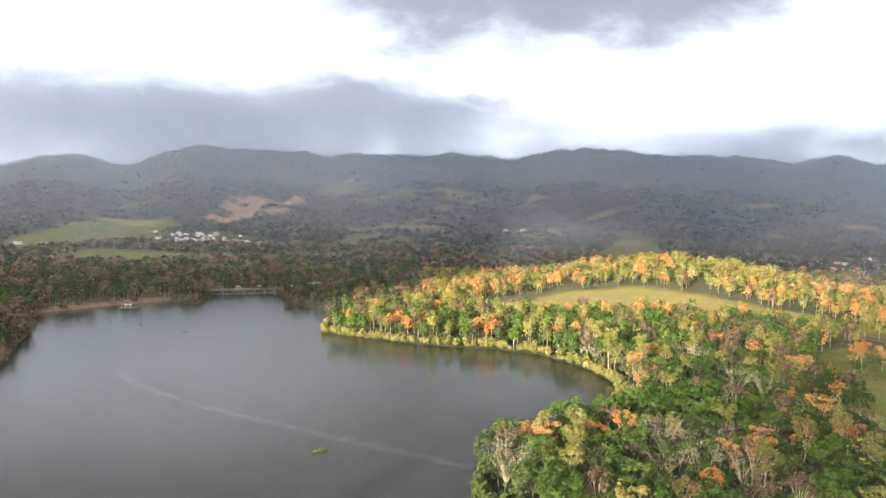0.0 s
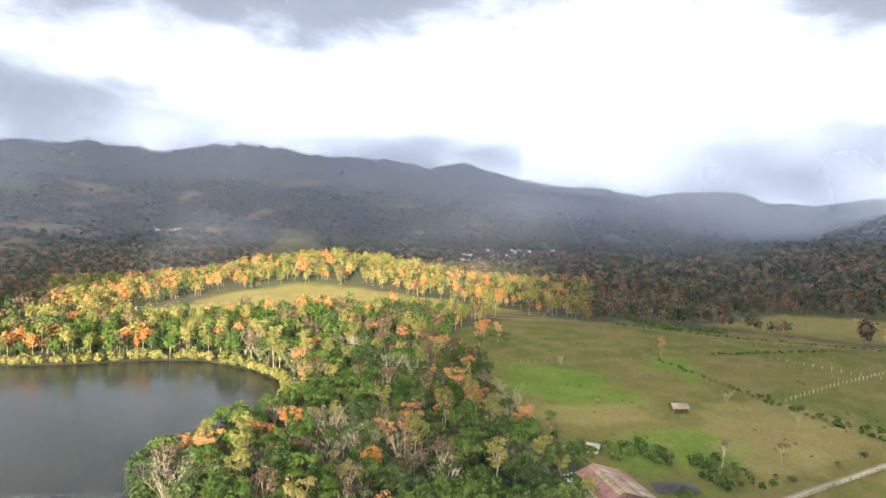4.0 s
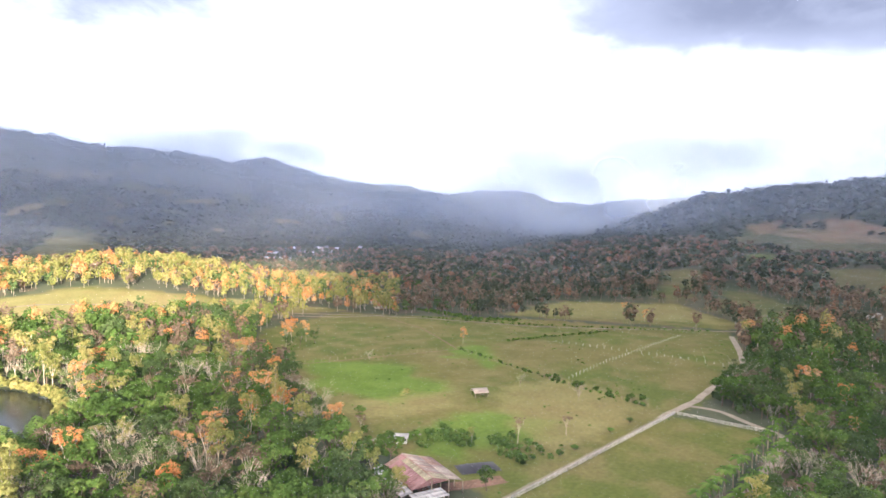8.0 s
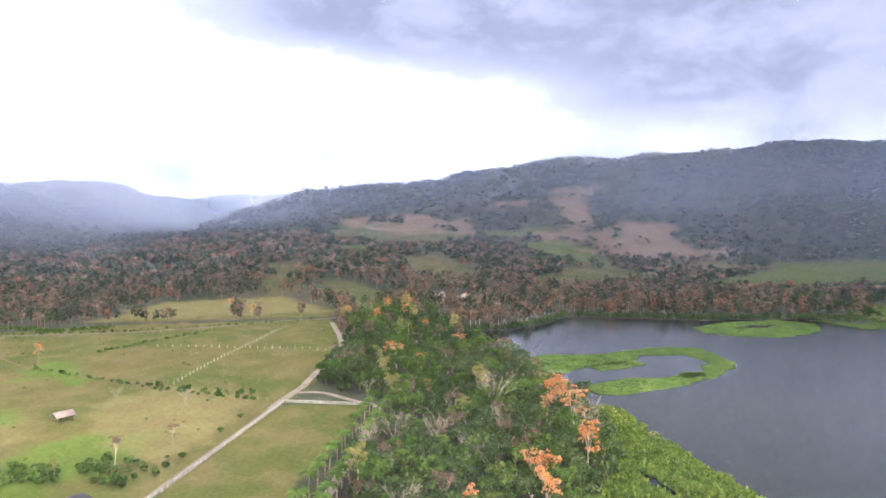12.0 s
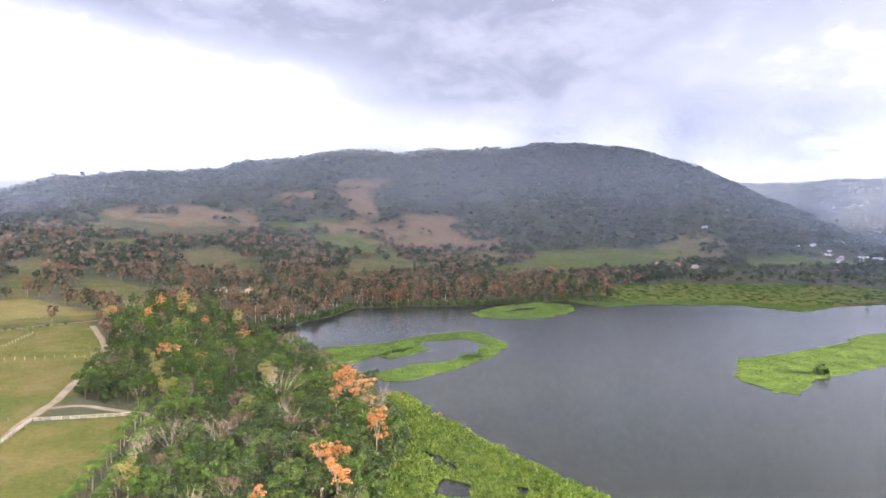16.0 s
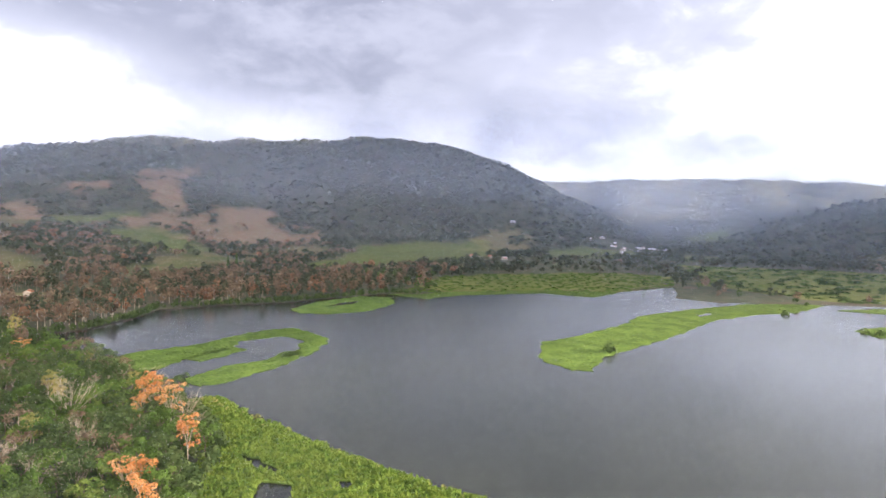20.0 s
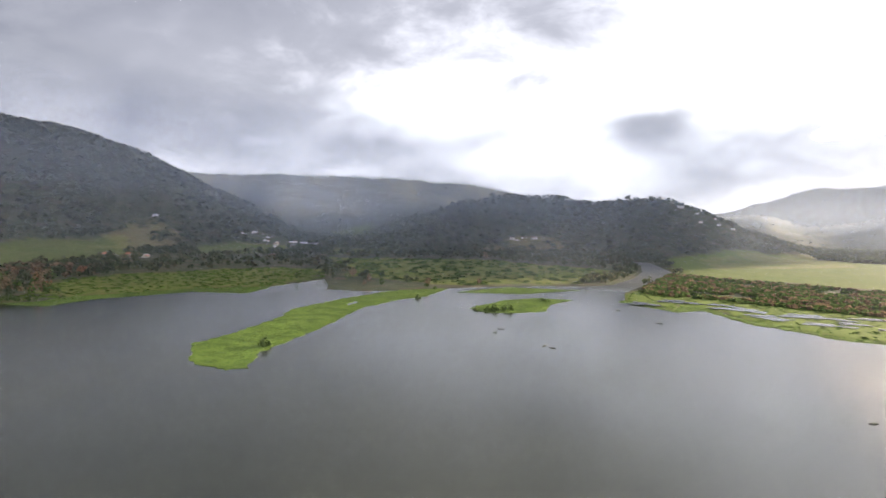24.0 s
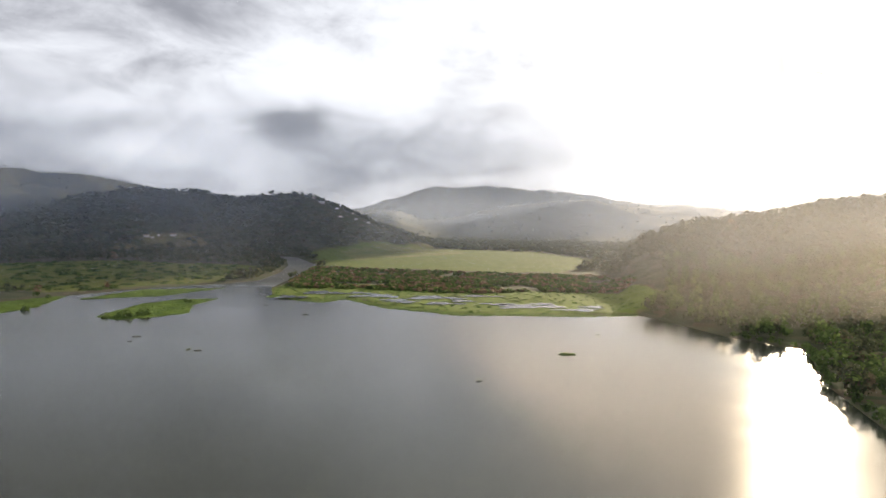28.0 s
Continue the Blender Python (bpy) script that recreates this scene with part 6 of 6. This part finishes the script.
def build_sluice():
    a, b = Vector((-192, 522, 0)), Vector((-137, 545, 0))
    d = b - a
    turn = math.degrees(math.atan2(d.y, d.x))
    made = thing("sluice", "concrete sluice bridge with yellow gate hoists at the dam", "sluice", pose(a.x, a.y, 0, 0, 0, turn))
    n = 7
    for i in range(n + 1):
        x = d.length * i / n
        part("pier", box_mesh("pier", CONCRETE, x - 0.9, -3, -2, x + 0.9, 4, 3.4, 0.15), made)
        if i < n:
            part("gate", box_mesh("gate", HULL, x + 0.95, -0.3, -1.5, x + d.length / n - 0.95, 0.1, 1.6), made)
    part("deck", box_mesh("deck", CONCRETE, -4, -2.2, 3.4, d.length + 4, 3.2, 4.0, 0.08), made)
    for y in (-2.1, 3.1):
        part("parapet", box_mesh("parapet", CONCRETE, -4, y - 0.12, 4.0, d.length + 4, y + 0.12, 4.9), made)
    for i in (2, 4):
        x = d.length * (i + 0.5) / n
        hoist = part("hoist", box_mesh("hoist", STEEL, x - 1.6, -0.9, 6.6, x + 1.6, 0.9, 7.6, 0.1), made, "yellow painted gate hoist")
        for q in (-1.4, 1.4):
            part("leg", box_mesh("leg", STEEL, x + q - 0.15, -0.6, 4.0, x + q + 0.15, 0.6, 6.6), hoist)


build_sluice()
tower = thing("intake_tower", "small white control tower beside the sluice", "tower", pose(-127, 528, 0.4, 0, 0, 20))
part("shaft", box_mesh("shaft", WHITE, -1.3, -1.3, -1, 1.3, 1.3, 6.5, 0.1), tower)
part("roof", box_mesh("roof", CONCRETE, -1.8, -1.8, 6.5, 1.8, 1.8, 7.0, 0.1), tower)
part("lantern", box_mesh("lantern", WHITE, -0.7, -0.7, 7.0, 0.7, 0.7, 8.8, 0.08), tower)
for y in (-1.32, 1.32):
    part("window", box_mesh("window", DARKGLASS, -0.5, y - 0.03, 3.6, 0.5, y + 0.03, 5.0), tower)


def build_dredger():
    made = thing("dredger", "small grey work barge with a white cabin afloat on the lake", "boat", pose(-221, 441, 0, 0, 0, 18))
    hull = [(-6, -1.8, 0.9), (5, -1.8, 0.9), (6.4, 0, 1.0), (5, 1.8, 0.9), (-6, 1.8, 0.9)]
    v = hull + [(x * 0.94, y * 0.8, -0.4) for x, y, z in hull]
    part("hull", mesh_from("hull", v[:4] + [v[4]] + v[5:], [(0, 1, 6, 5), (1, 2, 7, 6), (2, 3, 8, 7), (3, 4, 9, 8), (4, 0, 5, 9)], HULL), made)
    part("deck", mesh_from("deck", [(x, y, 0.8) for x, y, z in hull] + [(0, 0, 0.8)], [(0, 1, 5), (1, 2, 5), (2, 3, 5), (3, 4, 5), (4, 0, 5)], TIMBER), made)
    cabin = part("cabin", box_mesh("cabin", WHITE, -2.5, -1.2, 0.8, 1.5, 1.2, 3.0, 0.08), made)
    for y in (-1.22, 1.22):
        part("window", box_mesh("window", DARKGLASS, -1.8, y - 0.03, 1.7, 0.8, y + 0.03, 2.5), cabin)
    part("cabin_roof", box_mesh("cabin_roof", PALE_TIN, -2.9, -1.5, 3.0, 1.9, 1.5, 3.15, 0.04), cabin)
    part("mast", mesh_from("mast", *tube((-4.5, 0, 0.8), (-4.5, 0, 5.6), 0.12, 0.08, 6), HULL), made)
    part("boom", mesh_from("boom", *tube((2, 0, 1.0), (9.5, 0, 2.4), 0.16, 0.1, 6), HULL), made)
    part("winch", mesh_from("winch", *tube((-4.9, -0.8, 1.3), (-4.9, 0.8, 1.3), 0.45, 0.45, 10), STEEL), made)


build_dredger()


def log_at(x, y, long, turn, rng):
    made = thing("driftwood", "dark waterlogged driftwood floating on the lake", "driftwood", pose(x, y, 0.02, 0, 0, turn), "floating driftwood")
    bits = [tube((-long / 2, 0, 0), (0, 0.15, 0.16), 0.22, 0.26, 6), tube((0, 0.15, 0.16), (long / 2, -0.1, 0.1), 0.26, 0.12, 6)]
    part("log", mesh_from("log", *merged(bits), DRIFT), made)
    part("branch", mesh_from("branch", *tube((long * 0.1, 0.1, 0.15), (long * 0.3, 0.9, 0.55), 0.1, 0.04, 5), DRIFT), made)
    part("weed", mesh_from("weed", *leaves(rng, (0, 0, 0), (long * 0.35, 0.9, 0.3), 30, 0.3), LEAF_DARK), made)


log_rng = np.random.default_rng(3)
for x, y, k in ((173, -373, 5), (170, -358, 3), (129, -338, 6), (123, -335, 4), (55, -377, 4), (-23, -276, 3.5), (-229, 406, 9), (-232, 412, 6), (-229, 378, 6), (-203, 385, 3),
                (-183, 380, 2), (-178, 378, 2), (-148, 361, 5), (-248, 381, 8), (-226, 392, 2.5), (92, -470, 5), (110, -500, 4), (135, -520, 4), (-110, -400, 3)):
    log_at(x, y, k, log_rng.uniform(0, 180), log_rng)
for x, y, rr, sd, leaf in ((-76, -337, 3.0, 91, LEAF_DARK), (-34, 182, 1.1, 92, LEAF_REED)):
    a = np.arange(12) * 0.5236
    floating_mat("floating_plants", np.stack((x + rr * np.cos(a) * 1.5, y + rr * np.sin(a) * 0.6), -1), "small drifting tuft of water plants", density=6, tall=0.5, wide=0.3, seed=sd, leaf=leaf)

# bright pools in the southern marsh
pool_rng = np.random.default_rng(14)
for cx, cy, rx, ry in ((127, -572, 10, 4), (104, -610, 14, 5), (49, -590, 16, 5), (30, -560, 9, 3), (22, -548, 10, 3), (-4, -582, 18, 5), (-13, -540, 13, 3), (-30, -560, 8, 3), (-60, -540, 10, 3),
                       (-83, -528, 20, 5), (-100, -545, 9, 3), (-124, -510, 12, 3), (-140, -530, 8, 3), (68, -612, 9, 3), (-50, -600, 14, 3)):
    a = np.linspace(0, 6.283, 26)[:-1]
    k = 1 + 0.35 * np.sin(a * 3 + pool_rng.uniform(0, 6)) + 0.2 * np.sin(a * 7 + pool_rng.uniform(0, 6)) + pool_rng.normal(size=25) * 0.08
    rim = np.column_stack((cx + np.cos(a) * rx * 1.3 * k, cy + np.sin(a) * ry * 2.5 * k, np.full(25, 1.15)))
    v = np.concatenate((rim, [(cx, cy, 1.15)]))
    tagged(new("pool", mesh_from("pool", v, [(i, (i + 1) % 25, 25) for i in range(25)], WATER)), "shallow bright pool in the green marsh", "pool", kind="structure")


# two tall dark cypresses on the far field
def cypress(x, y, tall, seed):
    rng = np.random.default_rng(seed)
    made = thing("cypress", "tall dark conical cypress on an open hillside field", "tree", pose(x, y, ground_at(x, y)), "cypresses on the field")
    part("trunk", mesh_from("trunk", *tube((0, 0, -0.5), (0, 0, tall * 0.9), 0.4, 0.08, 6), BARK_DARK), made)
    got = [leaves(rng, (0, 0, tall * (0.15 + 0.8 * t)), (tall * 0.17 * (1.05 - t), tall * 0.17 * (1.05 - t), tall * 0.1), 60, 0.8) for t in np.linspace(0, 1, 9)]
    part("crown", mesh_from("crown", *merged(got), LEAF_DARK), made)


cypress(809, -147, 17, 1), cypress(815, -138, 13, 2), cypress(806, -156, 8, 3)


# a wind-drawn line of foam on the lake
foam_rng = np.random.default_rng(31)
line = along([(-140, 268), (-122, 250), (-108, 238), (-74, 216), (-41, 198), (-12, 183), (10, 172)], 0.14, 1.3, foam_rng)
size = foam_rng.uniform(0.05, 0.22, len(line))
turn = foam_rng.uniform(0, 6.28, len(line))
u = np.stack((np.cos(turn), np.sin(turn)), -1) * size[:, None]
v = np.stack((-u[:, 1], u[:, 0]), -1) * 0.6
flat4 = np.stack((line - u, line - v, line + u, line + v), 1).reshape(-1, 2)
tagged(new("foam", mesh_from("foam", np.column_stack((flat4, np.full(len(flat4), 0.012))), np.arange(len(flat4)).reshape(-1, 4), FOAM)), "thin line of pale foam flecks drifting on the lake", "foam", kind="stuff")


def bush(x, y, wide, tall, leaf, label, seed):
    rng = np.random.default_rng(seed)
    made = thing("bush", label, "bush", pose(x, y, ground_at(x, y)))
    part("stem", mesh_from("stem", *merged([tube((0, 0, -0.3), (rng.normal() * 0.4, rng.normal() * 0.4, tall * 0.7), 0.07, 0.03) for _ in range(5)]), BARK_DARK), made)
    part("crown", mesh_from("crown", *merged([leaves(rng, (rng.normal() * wide * 0.3, rng.normal() * wide * 0.25, tall * rng.uniform(0.45, 0.7)), (wide * 0.3, wide * 0.3, tall * 0.35), 40, 0.28) for _ in range(7)]), leaf), made)


bush(176, 178, 5.0, 1.6, LEAF_SUN_YELLOW, "low bright yellow-green bush in the open pasture", 1)
bush(238, -34, 3.4, 5.0, LEAF_REED, "tall rounded green bush among the reeds", 2)
bush(261, 77, 5.0, 3.6, LEAF_REED, "round bright green bush beside the gravel road", 3)
bush(193, 97, 1.6, 1.8, LEAF_GREEN, "small round bush beside the farm lane", 4)
bush(208, 97, 1.6, 2.0, LEAF_DARK, "small dark bush beside the farm lane", 5)
bush(170, 97, 2.0, 1.6, LEAF_GREEN, "scrubby bush beside the farm lane", 6)
